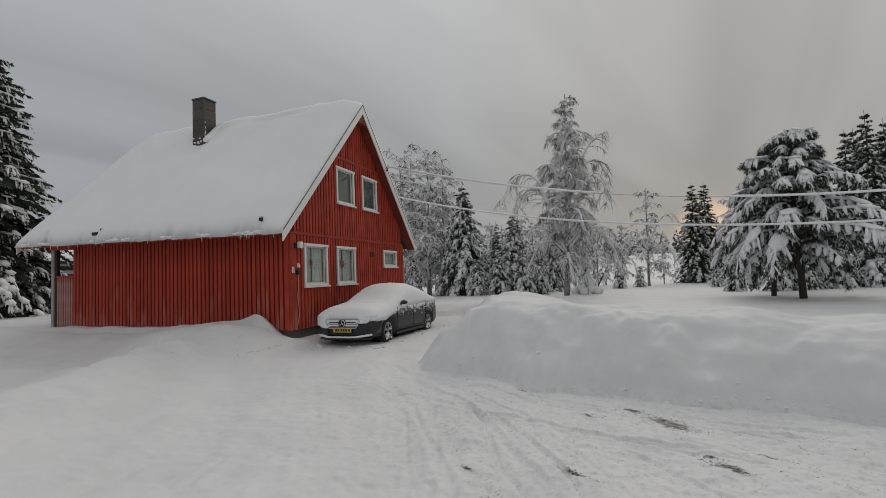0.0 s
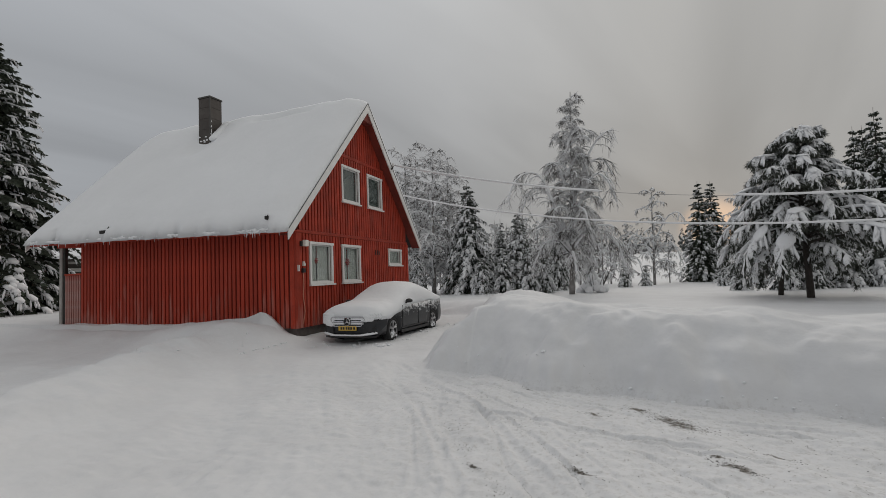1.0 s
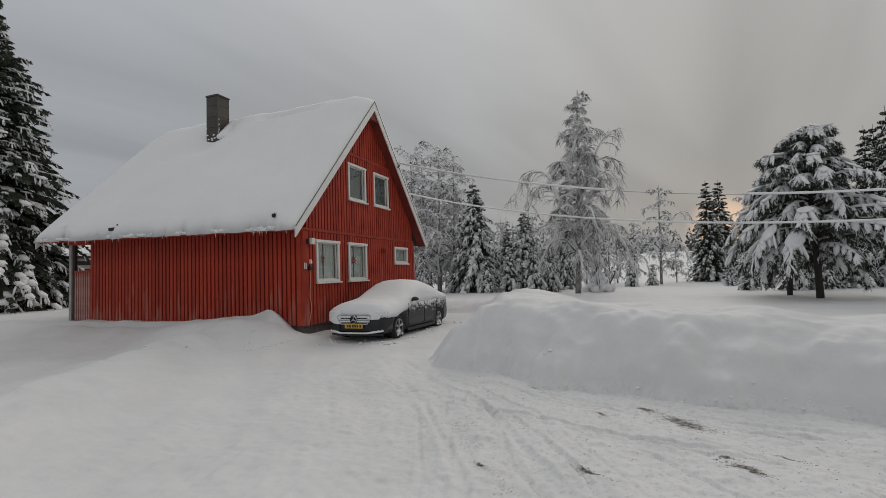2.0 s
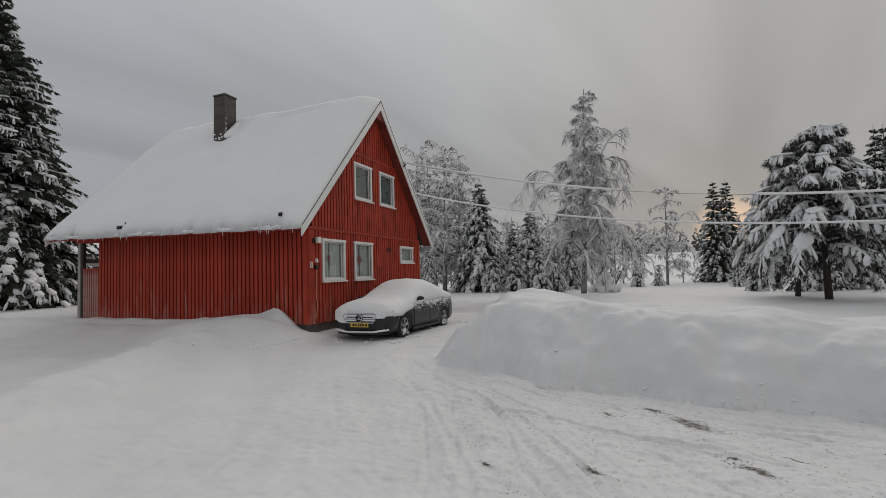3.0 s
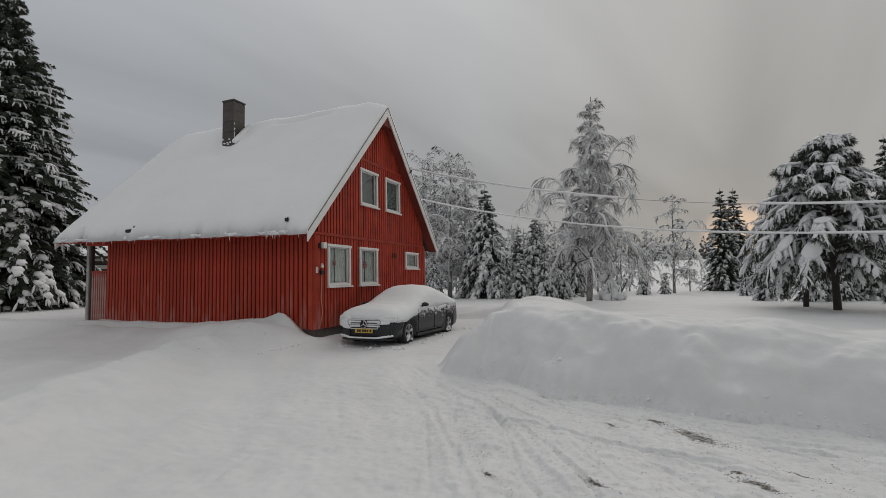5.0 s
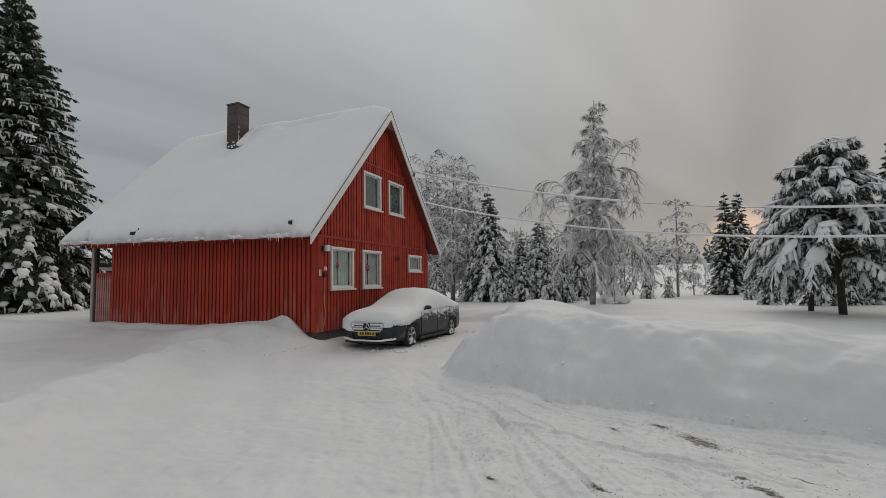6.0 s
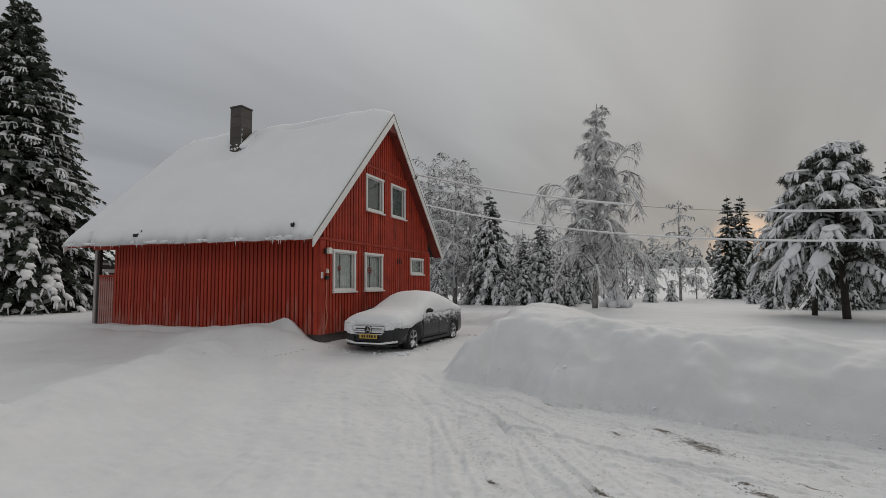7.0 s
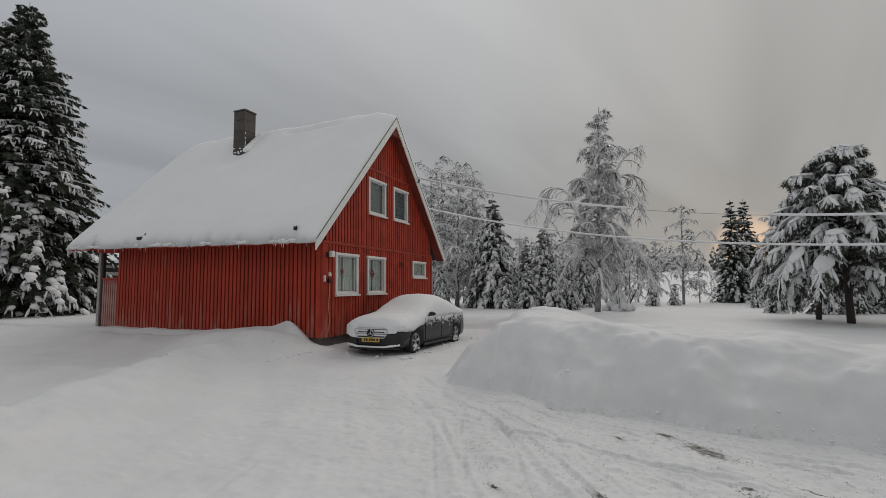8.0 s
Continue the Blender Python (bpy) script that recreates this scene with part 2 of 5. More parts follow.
gt.links.new(s_mix.outputs[2], g_bsdf.inputs["Base Color"])

# powder snow blown onto the upper flanks of the car
ct = M_CAR.node_tree
c_bsdf = ct.nodes["Principled BSDF"]
c_base = c_bsdf.inputs["Base Color"].links[0].from_socket
c_co = ct.nodes.new("ShaderNodeTexCoord")
c_map = ct.nodes.new("ShaderNodeMapping")
c_map.inputs["Scale"].default_value = (1.0, 0.55, 1.0)
ct.links.new(c_co.outputs["Object"], c_map.inputs[0])
c_no = ct.nodes.new("ShaderNodeTexNoise")
c_no.inputs["Scale"].default_value, c_no.inputs["Detail"].default_value, c_no.inputs["Roughness"].default_value = 9.0, 8, 0.72
ct.links.new(c_map.outputs[0], c_no.inputs["Vector"])
c_sep = ct.nodes.new("ShaderNodeSeparateXYZ")
ct.links.new(c_co.outputs["Object"], c_sep.inputs[0])
c_high = ct.nodes.new("ShaderNodeMapRange")
c_high.inputs["From Min"].default_value, c_high.inputs["From Max"].default_value = 0.42, 0.92
c_high.inputs["To Min"].default_value, c_high.inputs["To Max"].default_value = -0.12, 0.24
ct.links.new(c_sep.outputs["Z"], c_high.inputs["Value"])
c_sum = ct.nodes.new("ShaderNodeMath")
c_sum.operation = "ADD"
ct.links.new(c_no.outputs[0], c_sum.inputs[0])
ct.links.new(c_high.outputs[0], c_sum.inputs[1])
c_thr = ct.nodes.new("ShaderNodeMapRange")
c_thr.inputs["From Min"].default_value, c_thr.inputs["From Max"].default_value, c_thr.inputs["To Max"].default_value = 0.60, 0.76, 0.85
ct.links.new(c_sum.outputs[0], c_thr.inputs["Value"])
c_mix = ct.nodes.new("ShaderNodeMix")
c_mix.data_type = "RGBA"
c_mix.inputs[7].default_value = (0.80, 0.81, 0.83, 1)
ct.links.new(c_thr.outputs[0], c_mix.inputs[0])
ct.links.new(c_base, c_mix.inputs[6])
ct.links.new(c_mix.outputs[2], c_bsdf.inputs["Base Color"])

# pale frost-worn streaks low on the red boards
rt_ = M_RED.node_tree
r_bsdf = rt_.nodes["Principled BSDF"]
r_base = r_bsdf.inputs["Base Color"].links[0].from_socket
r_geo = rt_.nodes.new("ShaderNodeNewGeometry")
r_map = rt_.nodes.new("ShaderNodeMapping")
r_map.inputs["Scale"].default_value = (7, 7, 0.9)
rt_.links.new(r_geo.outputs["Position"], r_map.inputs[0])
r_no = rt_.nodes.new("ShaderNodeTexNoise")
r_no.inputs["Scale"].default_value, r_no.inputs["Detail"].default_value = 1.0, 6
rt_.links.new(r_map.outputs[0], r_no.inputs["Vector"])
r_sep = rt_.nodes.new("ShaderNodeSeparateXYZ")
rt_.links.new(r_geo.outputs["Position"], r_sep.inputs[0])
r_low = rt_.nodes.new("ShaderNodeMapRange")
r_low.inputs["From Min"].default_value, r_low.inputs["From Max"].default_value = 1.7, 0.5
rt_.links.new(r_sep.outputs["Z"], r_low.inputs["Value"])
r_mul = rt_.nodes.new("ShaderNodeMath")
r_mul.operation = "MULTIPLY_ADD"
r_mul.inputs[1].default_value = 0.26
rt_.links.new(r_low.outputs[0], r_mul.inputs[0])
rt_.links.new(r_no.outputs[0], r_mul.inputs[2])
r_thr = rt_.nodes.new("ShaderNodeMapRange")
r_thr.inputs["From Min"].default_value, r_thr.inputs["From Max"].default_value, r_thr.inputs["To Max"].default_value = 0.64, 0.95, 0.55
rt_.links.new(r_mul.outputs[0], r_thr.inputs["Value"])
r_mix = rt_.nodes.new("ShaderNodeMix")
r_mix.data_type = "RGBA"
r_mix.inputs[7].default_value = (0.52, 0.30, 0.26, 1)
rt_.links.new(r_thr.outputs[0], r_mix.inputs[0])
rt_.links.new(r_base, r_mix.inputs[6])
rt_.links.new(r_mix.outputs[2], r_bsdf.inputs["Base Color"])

glass = bpy.data.materials.new("window_glass")
glass.use_nodes = True
gb = glass.node_tree.nodes["Principled BSDF"]
gb.inputs["Base Color"].default_value = (0.85, 0.9, 0.88, 1)
gb.inputs["Roughness"].default_value = 0.02
gb.inputs["Transmission Weight"].default_value = 1.0
gb.inputs["IOR"].default_value = 1.45
M_GLASS = glass


# ---- mesh helpers ----
class Geo:
    """Collects vertices and faces of one mesh."""

    def __init__(self):
        self.v, self.f = [], []

    def box(self, x0, y0, z0, x1, y1, z1, c=0.0):
        if not c:
            n = len(self.v)
            self.v += [(x0, y0, z0), (x1, y0, z0), (x1, y1, z0), (x0, y1, z0), (x0, y0, z1), (x1, y0, z1), (x1, y1, z1), (x0, y1, z1)]
            self.f += [tuple(n + i for i in q) for q in ((3, 2, 1, 0), (4, 5, 6, 7), (0, 1, 5, 4), (1, 2, 6, 5), (2, 3, 7, 6), (3, 0, 4, 7))]
            return self
        bm = bmesh.new()
        bmesh.ops.create_cube(bm, size=1.0)
        for q in bm.verts:
            q.co = Vector(((x0 + x1) / 2 + q.co.x * (x1 - x0), (y0 + y1) / 2 + q.co.y * (y1 - y0), (z0 + z1) / 2 + q.co.z * (z1 - z0)))
        bmesh.ops.bevel(bm, geom=bm.edges[:], offset=c, segments=2, affect="EDGES", profile=0.5)
        return self.take(bm)

    def take(self, bm):
        n = len(self.v)
        bm.verts.index_update()
        self.v += [tuple(q.co) for q in bm.verts]
        self.f += [tuple(n + q.index for q in f.verts) for f in bm.faces]
        bm.free()
        return self

    def prism(self, poly, axis, a, b):
        """Polygon (two coordinates) swept along an axis from a to b."""
        n, k = len(self.v), len(poly)
        put = {"x": lambda p, t: (t, p[0], p[1]), "y": lambda p, t: (p[0], t, p[1]), "z": lambda p, t: (p[0], p[1], t)}[axis]
        self.v += [put(p, a) for p in poly] + [put(p, b) for p in poly]
        self.f += [tuple(range(n + k - 1, n - 1, -1)), tuple(range(n + k, n + 2 * k))]
        self.f += [(n + i, n + (i + 1) % k, n + k + (i + 1) % k, n + k + i) for i in range(k)]
        return self

    def tube(self, pts, radii, sides=5, cap=True):
        n0, k = len(self.v), len(pts)
        pts = [Vector(p) for p in pts]
        for i, p in enumerate(pts):
            d = (pts[min(i + 1, k - 1)] - pts[max(i - 1, 0)])
            d = d.normalized() if d.length > 1e-9 else Vector((0, 0, 1))
            a = d.cross(Vector((0, 0, 1)) if abs(d.z) < 0.95 else Vector((1, 0, 0))).normalized()
            b = d.cross(a)
            for s in range(sides):
                w = 2 * math.pi * s / sides
                self.v.append(tuple(p + (a * math.cos(w) + b * math.sin(w)) * radii[i]))
        for i in range(k - 1):
            for s in range(sides):
                q, r = n0 + i * sides + s, n0 + i * sides + (s + 1) % sides
                self.f.append((q, r, r + sides, q + sides))
        if cap:
            self.f.append(tuple(n0 + s for s in range(sides - 1, -1, -1)))
            self.f.append(tuple(n0 + (k - 1) * sides + s for s in range(sides)))
        return self

    def blob(self, c, ax, ay, az, rng, rough=0.18, lod=1):
        """A lumpy ellipsoid with the given half-axes."""
        vs, fs = BALLS[lod]
        n = len(self.v)
        c, ax, ay, az = Vector(c), Vector(ax), Vector(ay), Vector(az)
        for x, y, z in vs:
            k = 1 + rng.uniform(-rough, rough)
            self.v.append(tuple(c + (ax * x + ay * y + az * (z if z > 0 else z * 0.6)) * k))
        self.f += [tuple(n + i for i in f) for f in fs]

    def loft(self, rings, closed=True, caps=True):
        n, k = len(self.v), len(rings[0])
        for r in rings:
            self.v += [tuple(p) for p in r]
        for i in range(len(rings) - 1):
            for j in range(k if closed else k - 1):
                a, b = n + i * k + j, n + i * k + (j + 1) % k
                self.f.append((a, b, b + k, a + k))
        if caps:
            self.f.append(tuple(range(n + k - 1, n - 1, -1)))
            self.f.append(tuple(range(n + (len(rings) - 1) * k, n + len(rings) * k)))
        return self

    def mesh(self, name, mat, smooth=False, fix=False):
        me = bpy.data.meshes.new(name)
        me.from_pydata(self.v, [], self.f)
        if fix:
            bm = bmesh.new()
            bm.from_mesh(me)
            bmesh.ops.recalc_face_normals(bm, faces=bm.faces[:])
            bm.to_mesh(me)
            bm.free()
        me.materials.append(mat)
        if smooth:
            me.shade_smooth()
        return me


def ball(lod):
    bm = bmesh.new()
    bmesh.ops.create_icosphere(bm, subdivisions=lod + 1, radius=1.0)
    bm.verts.index_update()
    r = [tuple(q.co) for q in bm.verts], [tuple(q.index for q in f.verts) for f in bm.faces]
    bm.free()
    return r


BALLS = [ball(0), ball(1), ball(2)]


def part(name, geo, mat, parent=None, label="", smooth=False, fix=False):
    ob = new(name, geo.mesh(name, mat, smooth, fix))
    if parent:
        ob.parent = parent
    if label:
        ob["label"] = label
    return ob


def thing(name, label, category, group="", at=None, kind=""):
    ob = new(name)
    if at is not None:
        ob.matrix_basis = at
    return tagged(ob, label, category, group, kind)


def smooth01(a, b, x):
    t = np.clip((np.asarray(x, float) - a) / (b - a), 0, 1)
    return t * t * (3 - 2 * t)


def lattice(ix, iy, seed):
    h = np.sin(ix * 127.1 + iy * 311.7 + seed * 74.7) * 43758.5453
    return h - np.floor(h)


def vnoise(x, y, seed=0):
    """Smooth value noise, -1 to 1."""
    ix, iy = np.floor(x), np.floor(y)
    fx, fy = x - ix, y - iy
    fx, fy = fx * fx * (3 - 2 * fx), fy * fy * (3 - 2 * fy)
    a, b = lattice(ix, iy, seed), lattice(ix + 1, iy, seed)
    c, d = lattice(ix, iy + 1, seed), lattice(ix + 1, iy + 1, seed)
    return ((a * (1 - fx) + b * fx) * (1 - fy) + (c * (1 - fx) + d * fx) * fy) * 2 - 1


def line_distance(x, y, pts):
    """Distance to a polyline and the position along it, 0 to 1 over its whole run."""
    best, along, run = np.full(np.shape(x), 1e9), np.zeros(np.shape(x)), 0.0
    total = sum(math.dist(p, q) for p, q in zip(pts, pts[1:]))
    for (x0, y0), (x1, y1) in zip(pts, pts[1:]):
        n = math.dist((x0, y0), (x1, y1))
        t = np.clip(((x - x0) * (x1 - x0) + (y - y0) * (y1 - y0)) / n ** 2, 0, 1)
        d = np.hypot(x - x0 - t * (x1 - x0), y - y0 - t * (y1 - y0))
        along = np.where(d < best, (run + t * n) / total, along)
        best = np.minimum(d, best)
        run += n
    return best, along


def inside(x, y, poly):
    r = np.zeros(np.shape(x), bool)
    for (x0, y0), (x1, y1) in zip(poly, poly[1:] + poly[:1]):
        cross = ((y0 > y) != (y1 > y)) & (x < (x1 - x0) * (y - y0) / (y1 - y0 + 1e-12) + x0)
        r ^= cross
    return r


# ---- ground: one snow sheet with the cleared drive, the ploughed bank and the field ----
BANK = [(-30, 9.5), (-6, 9.0), (2.4, 8.2), (3.6, 6.5), (3.9, 2.5), (4.15, 0.0), (4.45, -1.4), (4.85, -2.05), (5.9, -2.35), (7.0, -2.95), (8.16, -3.3), (9.65, -3.72), (10.45, -3.95), (14, -4.6), (24, -6.0), (90, -11)]
FIELD = BANK + [(3000, -11), (3000, 3000), (-3000, 3000), (-3000, 9.5)]
HEAP = [(-0.55, -0.75), (-1.3, -1.7), (-1.25, -3.2), (-0.2, -5.1), (0.9, -7.1), (1.9, -9.5), (2.8, -14)]
MOUND = [(-1.0, -0.7), (-2.2, -0.8), (-3.6, -1.2)]
TRACKS = [
    ([(2.9, -1.5), (5.2, -4.2), (6.6, -6.6), (7.6, -9.5)], 0.055, 0.032), ([(3.6, -1.7), (6.2, -4.4), (7.6, -6.8), (8.5, -9.5)], 0.055, 0.032),
    ([(4.6, -2.6), (7.6, -4.0), (10.5, -4.7), (17.0, -5.8)], 0.05, 0.03), ([(4.2, -3.5), (7.4, -5.0), (10.5, -5.9), (17.0, -7.2)], 0.05, 0.03),
    ([(3.3, -2.4), (5.4, -4.8), (6.2, -6.6), (6.9, -9.5)], 0.03, 0.022), ([(4.4, -2.2), (6.9, -4.6), (8.0, -6.4), (9.0, -9.0)], 0.03, 0.02),
    ([(6.4, -2.9), (9.2, -4.15), (12.5, -4.9), (17.0, -5.6)], 0.03, 0.022), ([(6.2, -4.6), (9.0, -5.6), (12.0, -6.2), (17.0, -6.9)], 0.03, 0.02),
    ([(3.0, -3.4), (4.6, -5.6), (5.2, -7.2), (5.6, -9.5)], 0.04, 0.02), ([(1.8, -2.6), (3.4, -4.8), (4.2, -6.8), (4.6, -9.5)], 0.05, 0.016),
    ([(6.1, -4.2), (6.37, -4.7), (6.7, -5.48), (6.91, -6.04), (7.21, -6.53), (7.6, -7.4)], 0.024, 0.032), ([(6.6, -4.7), (6.83, -5.05), (7.29, -5.7), (7.59, -6.3), (7.9, -7.2)], 0.024, 0.032),
    ([(5.8, -3.2), (6.18, -3.42), (6.84, -3.86), (7.3, -4.2)], 0.024, 0.032), ([(7.4, -2.95), (7.79, -3.27), (8.15, -3.65), (8.45, -4.0), (8.8, -4.4)], 0.024, 0.032),
    ([(8.1, -5.5), (8.55, -6.06), (8.9, -6.5)], 0.024, 0.032), ([(9.0, -4.5), (9.39, -4.8), (9.95, -5.27), (10.9, -5.9)], 0.024, 0.032), ([(9.3, -4.6), (9.72, -4.78), (10.1, -4.91), (11.5, -5.3)], 0.024, 0.032),
    ([(8.6, -5.2), (8.98, -5.44), (9.17, -5.61), (9.7, -6.1)], 0.024, 0.032), ([(5.45, -3.8), (5.64, -4.44), (6.26, -5.96), (6.5, -6.9)], 0.03, 0.02),
    ([(5.0, -2.9), (8.2, -4.5), (12.0, -5.2), (17.0, -6.4)], 0.04, 0.026), ([(5.3, -2.6), (8.5, -3.7), (12.0, -4.5), (17.0, -5.2)], 0.04, 0.026),
]


def height(x, y, detail=True):
    x, y = np.asarray(x, float), np.asarray(y, float)
    h = 0.10 * smooth01(-5.5, 0.0, y) * smooth01(5.5, 3.0, x) - 0.05 * smooth01(1.0, 4.0, y) * smooth01(3.4, 2.6, x) + 0.16 * smooth01(1.0, 0.1, x) * smooth01(-1.2, 0.2, y)
    # gentle rise to the yard beside the house
    edge = 2.75 - 0.24 * (y + 8.0) + 0.25 * vnoise(y * 0.6, y * 0 + 3, 4)
    left = smooth01(0.0, 3.0, edge - x) * smooth01(0.9, -0.8, y)
    h = h * (1 - left) + left * (0.27 + 0.24 * smooth01(-2.6, -0.3, y) * smooth01(-0.3, -2.0, x) + 0.05 * vnoise(x * 0.5, y * 0.5, 2))
    h = np.where((x < 0.05) & (y > -0.4), np.maximum(h, 0.5 * smooth01(0.15, -1.0, x) + 0.1), h)
    d, s = line_distance(x, y, HEAP)
    crest = 0.27 * (1 - 0.45 * s) * (1 + 0.35 * vnoise(x * 1.7, y * 1.7, 7) + 0.15 * vnoise(x * 5, y * 5, 8))
    h = h + crest * np.exp(-(d / (0.68 + 0.5 * s)) ** 2) * smooth01(0.45, -0.15, y)
    d, s = line_distance(x, y, MOUND)
    h = h + 0.33 * (1 + 0.3 * vnoise(x * 1.5, y * 1.5, 9)) * (1 - 0.3 * s) * np.exp(-(d / 0.72) ** 2) * smooth01(0.5, -0.1, y)
    behind = np.interp(y, [-9.5, -7.1, -5.1, -3.2, -1.7, -0.7], [1.9, 0.7, -0.3, -1.35, -1.6, -2.6]) - x
    h = h - 0.17 * smooth01(0.1, 0.75, behind) * smooth01(9.0, 4.0, behind) * smooth01(-0.5, -1.7, y)
    h = h + smooth01(-4.0, -10.0, x) * (0.06 * smooth01(-3, 1, y))
    # ploughed bank and the snow field behind it
    d, s = line_distance(x, y, BANK)
    inn = inside(x, y, FIELD)
    d = np.where(inn, d, -d)
    top = np.interp(x, [3.9, 4.6, 5.6, 6.7, 8.3, 9.5, 11.0, 13.0, 30.0], [0.93, 1.12, 1.20, 1.13, 1.08, 1.03, 0.94, 0.88, 0.8])
    top = np.where(y > 2.5, top + (0.50 - top) * smooth01(2.5, 6.0, y), top)
    lump = 0.08 * vnoise(x * 1.1, y * 1.1, 11) + 0.05 * vnoise(x * 2.7, y * 2.7, 12) + 0.02 * vnoise(x * 6.5, y * 6.5, 15)
    d2 = d + 0.26 * vnoise(x * 0.9, y * 0.9, 13) + 0.13 * vnoise(x * 2.4, y * 2.4, 16) + 0.04 * vnoise(x * 6, y * 6, 17)
    rise = np.interp(d2, [-0.1, 0.0, 0.10, 0.40, 0.85, 1.15, 1.5, 1.9], [0, 0.10, 0.26, 0.60, 0.90, 1.0, 1.02, 1.0])
    bank = rise * (top + lump * smooth01(4.0, 1.5, d)) + (0.34 - top) * smooth01(1.9, 5.5, d)
    bank = bank + smooth01(5, 12, d) * 0.05 * vnoise(x * 0.14, y * 0.14, 14)
    h = h - 0.035 * np.exp(-((d2 + 0.06) / 0.07) ** 2) * smooth01(1.0, -1.0, y)
    h = np.where(d2 > -0.1, np.maximum(h * smooth01(1.0, 0.0, d), bank), h)
    # far rise behind the field, past a shallow dip
    h = h - 0.24 * smooth01(16, 38, y) * smooth01(70, 45, y)
    h = h + 6.2 * smooth01(55, 190, y + 0.15 * x) + smooth01(40, 200, y) * 0.6 * vnoise(x * 0.02, y * 0.02, 21)
    if detail:
        near = smooth01(26, 12, np.hypot(x - 7, y + 3))
        soft = np.where(d2 > 1.2, 0.15, np.where(d2 > 0, 0.5, 1.0))
        h = h + near * soft * (0.03 * vnoise(x * 1.3, y * 1.3, 31) + 0.016 * vnoise(x * 3.6, y * 3.6, 32) + 0.008 * vnoise(x * 9, y * 9, 33))
        drive = smooth01(0.3, -0.6, d) * smooth01(0.3, -0.8, edge - x)
        h = h + drive * 0.012 * vnoise(x * 14, y * 14, 34)
        across, along_ = x * 0.88 + y * 0.47, -x * 0.47 + y * 0.88
        rut = (0.030 + 0.022 * smooth01(5.5, 3.5, x)) * vnoise(across * 1.5 + 0.3 * vnoise(along_ * 0.4, across * 0.2, 38), along_ * 0.28, 37) + 0.014 * vnoise(across * 4.2, along_ * 0.7, 39)
        h = h + smooth01(0.2, -0.8, d) * near * rut * smooth01(1.5, -1.0, y)
        for pts, w, deep in TRACKS:
            d, s = line_distance(x, y, pts)
            d = d + 0.02 * vnoise(x * 2.2, y * 2.2, 35)
            q = d / w
            h = h + drive * deep * (-np.exp(-q ** 4) + 0.45 * np.exp(-((q - 1.5) / 0.5) ** 2)) * (0.6 + 0.5 * vnoise(x * 1.7, y * 1.7, 36))
    return h


def ground_z(x, y):
    return float(height(np.array([x]), np.array([y]))[0])


def spread(marks):
    out = []
    for (a, b, step) in marks:
        out += list(np.arange(a, b, step))
    return np.array(out)


gx = np.concatenate([-np.geomspace(2500, 40, 22), spread([(-38, -14, 1.2), (-14, 0.5, 0.16), (0.5, 4, 0.07), (4, 5.4, 0.04), (5.4, 10.6, 0.023), (10.6, 12.5, 0.05), (12.5, 20, 0.18), (20, 45, 1.0)]), np.geomspace(46, 2500, 22)])
gy = np.concatenate([-np.geomspace(2500, 16, 18), spread([(-15, -9.5, 0.4), (-9.5, -7.5, 0.06), (-7.5, -6.8, 0.035), (-6.8, -3.2, 0.022), (-3.2, -2.0, 0.035), (-2.0, 1.5, 0.07), (1.5, 9, 0.16), (9, 24, 0.4), (24, 70, 1.2), (70, 220, 5)]), np.geomspace(226, 2800, 16)])
GX, GY = np.meshgrid(gx, gy)
GZ = height(GX, GY)
nx, ny = len(gx), len(gy)
gm = bpy.data.meshes.new("ground")
idx = np.arange(nx * ny).reshape(ny, nx)
quads = np.stack([idx[:-1, :-1], idx[:-1, 1:], idx[1:, 1:], idx[1:, :-1]], -1).reshape(-1, 4)
gm.from_pydata(np.stack([GX, GY, GZ], -1).reshape(-1, 3).tolist(), [], quads.tolist())
gm.materials.append(M_GROUND)
gm.shade_smooth()
tagged(new("ground", gm), "packed white snow on a cleared drive with ploughed banks", "snow ground", kind="structure")


# ---- house ----
WID, LEN, RIDGE = 7.26, 9.45, 3.63
EAVE_Y, EAVE_Z, PEAK_Z, OVER, FAR_X = -0.72, 3.12, 7.78, 0.33, -10.0
SLOPE = (PEAK_Z - EAVE_Z) / (RIDGE - EAVE_Y)
BASE, SETTLE = 0.52, 0.022
WINDOWS = [("lower", 0.565, 1.73, 1.62, 2.86), ("lower", 2.265, 3.40, 1.62, 2.86), ("small", 5.525, 6.68, 2.19, 2.85), ("upper", 2.33, 3.45, 4.22, 5.44), ("upper", 4.00, 5.12, 4.22, 5.44)]


def under_roof(y):
    """Height of the wall's top under the roof deck."""
    return PEAK_Z - 0.30 - SLOPE * abs(y - RIDGE)


def rake(y):
    return PEAK_Z - SLOPE * abs(y - RIDGE)


house = thing("house", "red wooden gabled house with white trim under thick snow", "house")

# gable wall core, with its window openings
gable = Geo()
cuts = sorted({0.0, RIDGE, WID} | {w[1] + 0.05 for w in WINDOWS} | {w[2] - 0.05 for w in WINDOWS})
for a, b in zip(cuts, cuts[1:]):
    holes = sorted((w[3] + 0.05, w[4] - 0.05) for w in WINDOWS if w[1] < (a + b) / 2 < w[2])
    z = BASE
    for lo, hi in holes:
        gable.box(-0.2, a, z, 0.0, b, lo)
        z = hi
    gable.prism([(a, z), (b, z), (b, under_roof(b)), (a, under_roof(a))], "x", -0.2, 0.0)
# wall core in darkened red: painted shade in the gaps between boards
gable_wall = part("gable_wall", gable, M_RED_SHADE, house, "red painted gable wall of upright boards")
front = Geo()
front.box(-8.46, 0.0, BASE, -0.2, 0.18, under_roof(0.0) + 0.02)
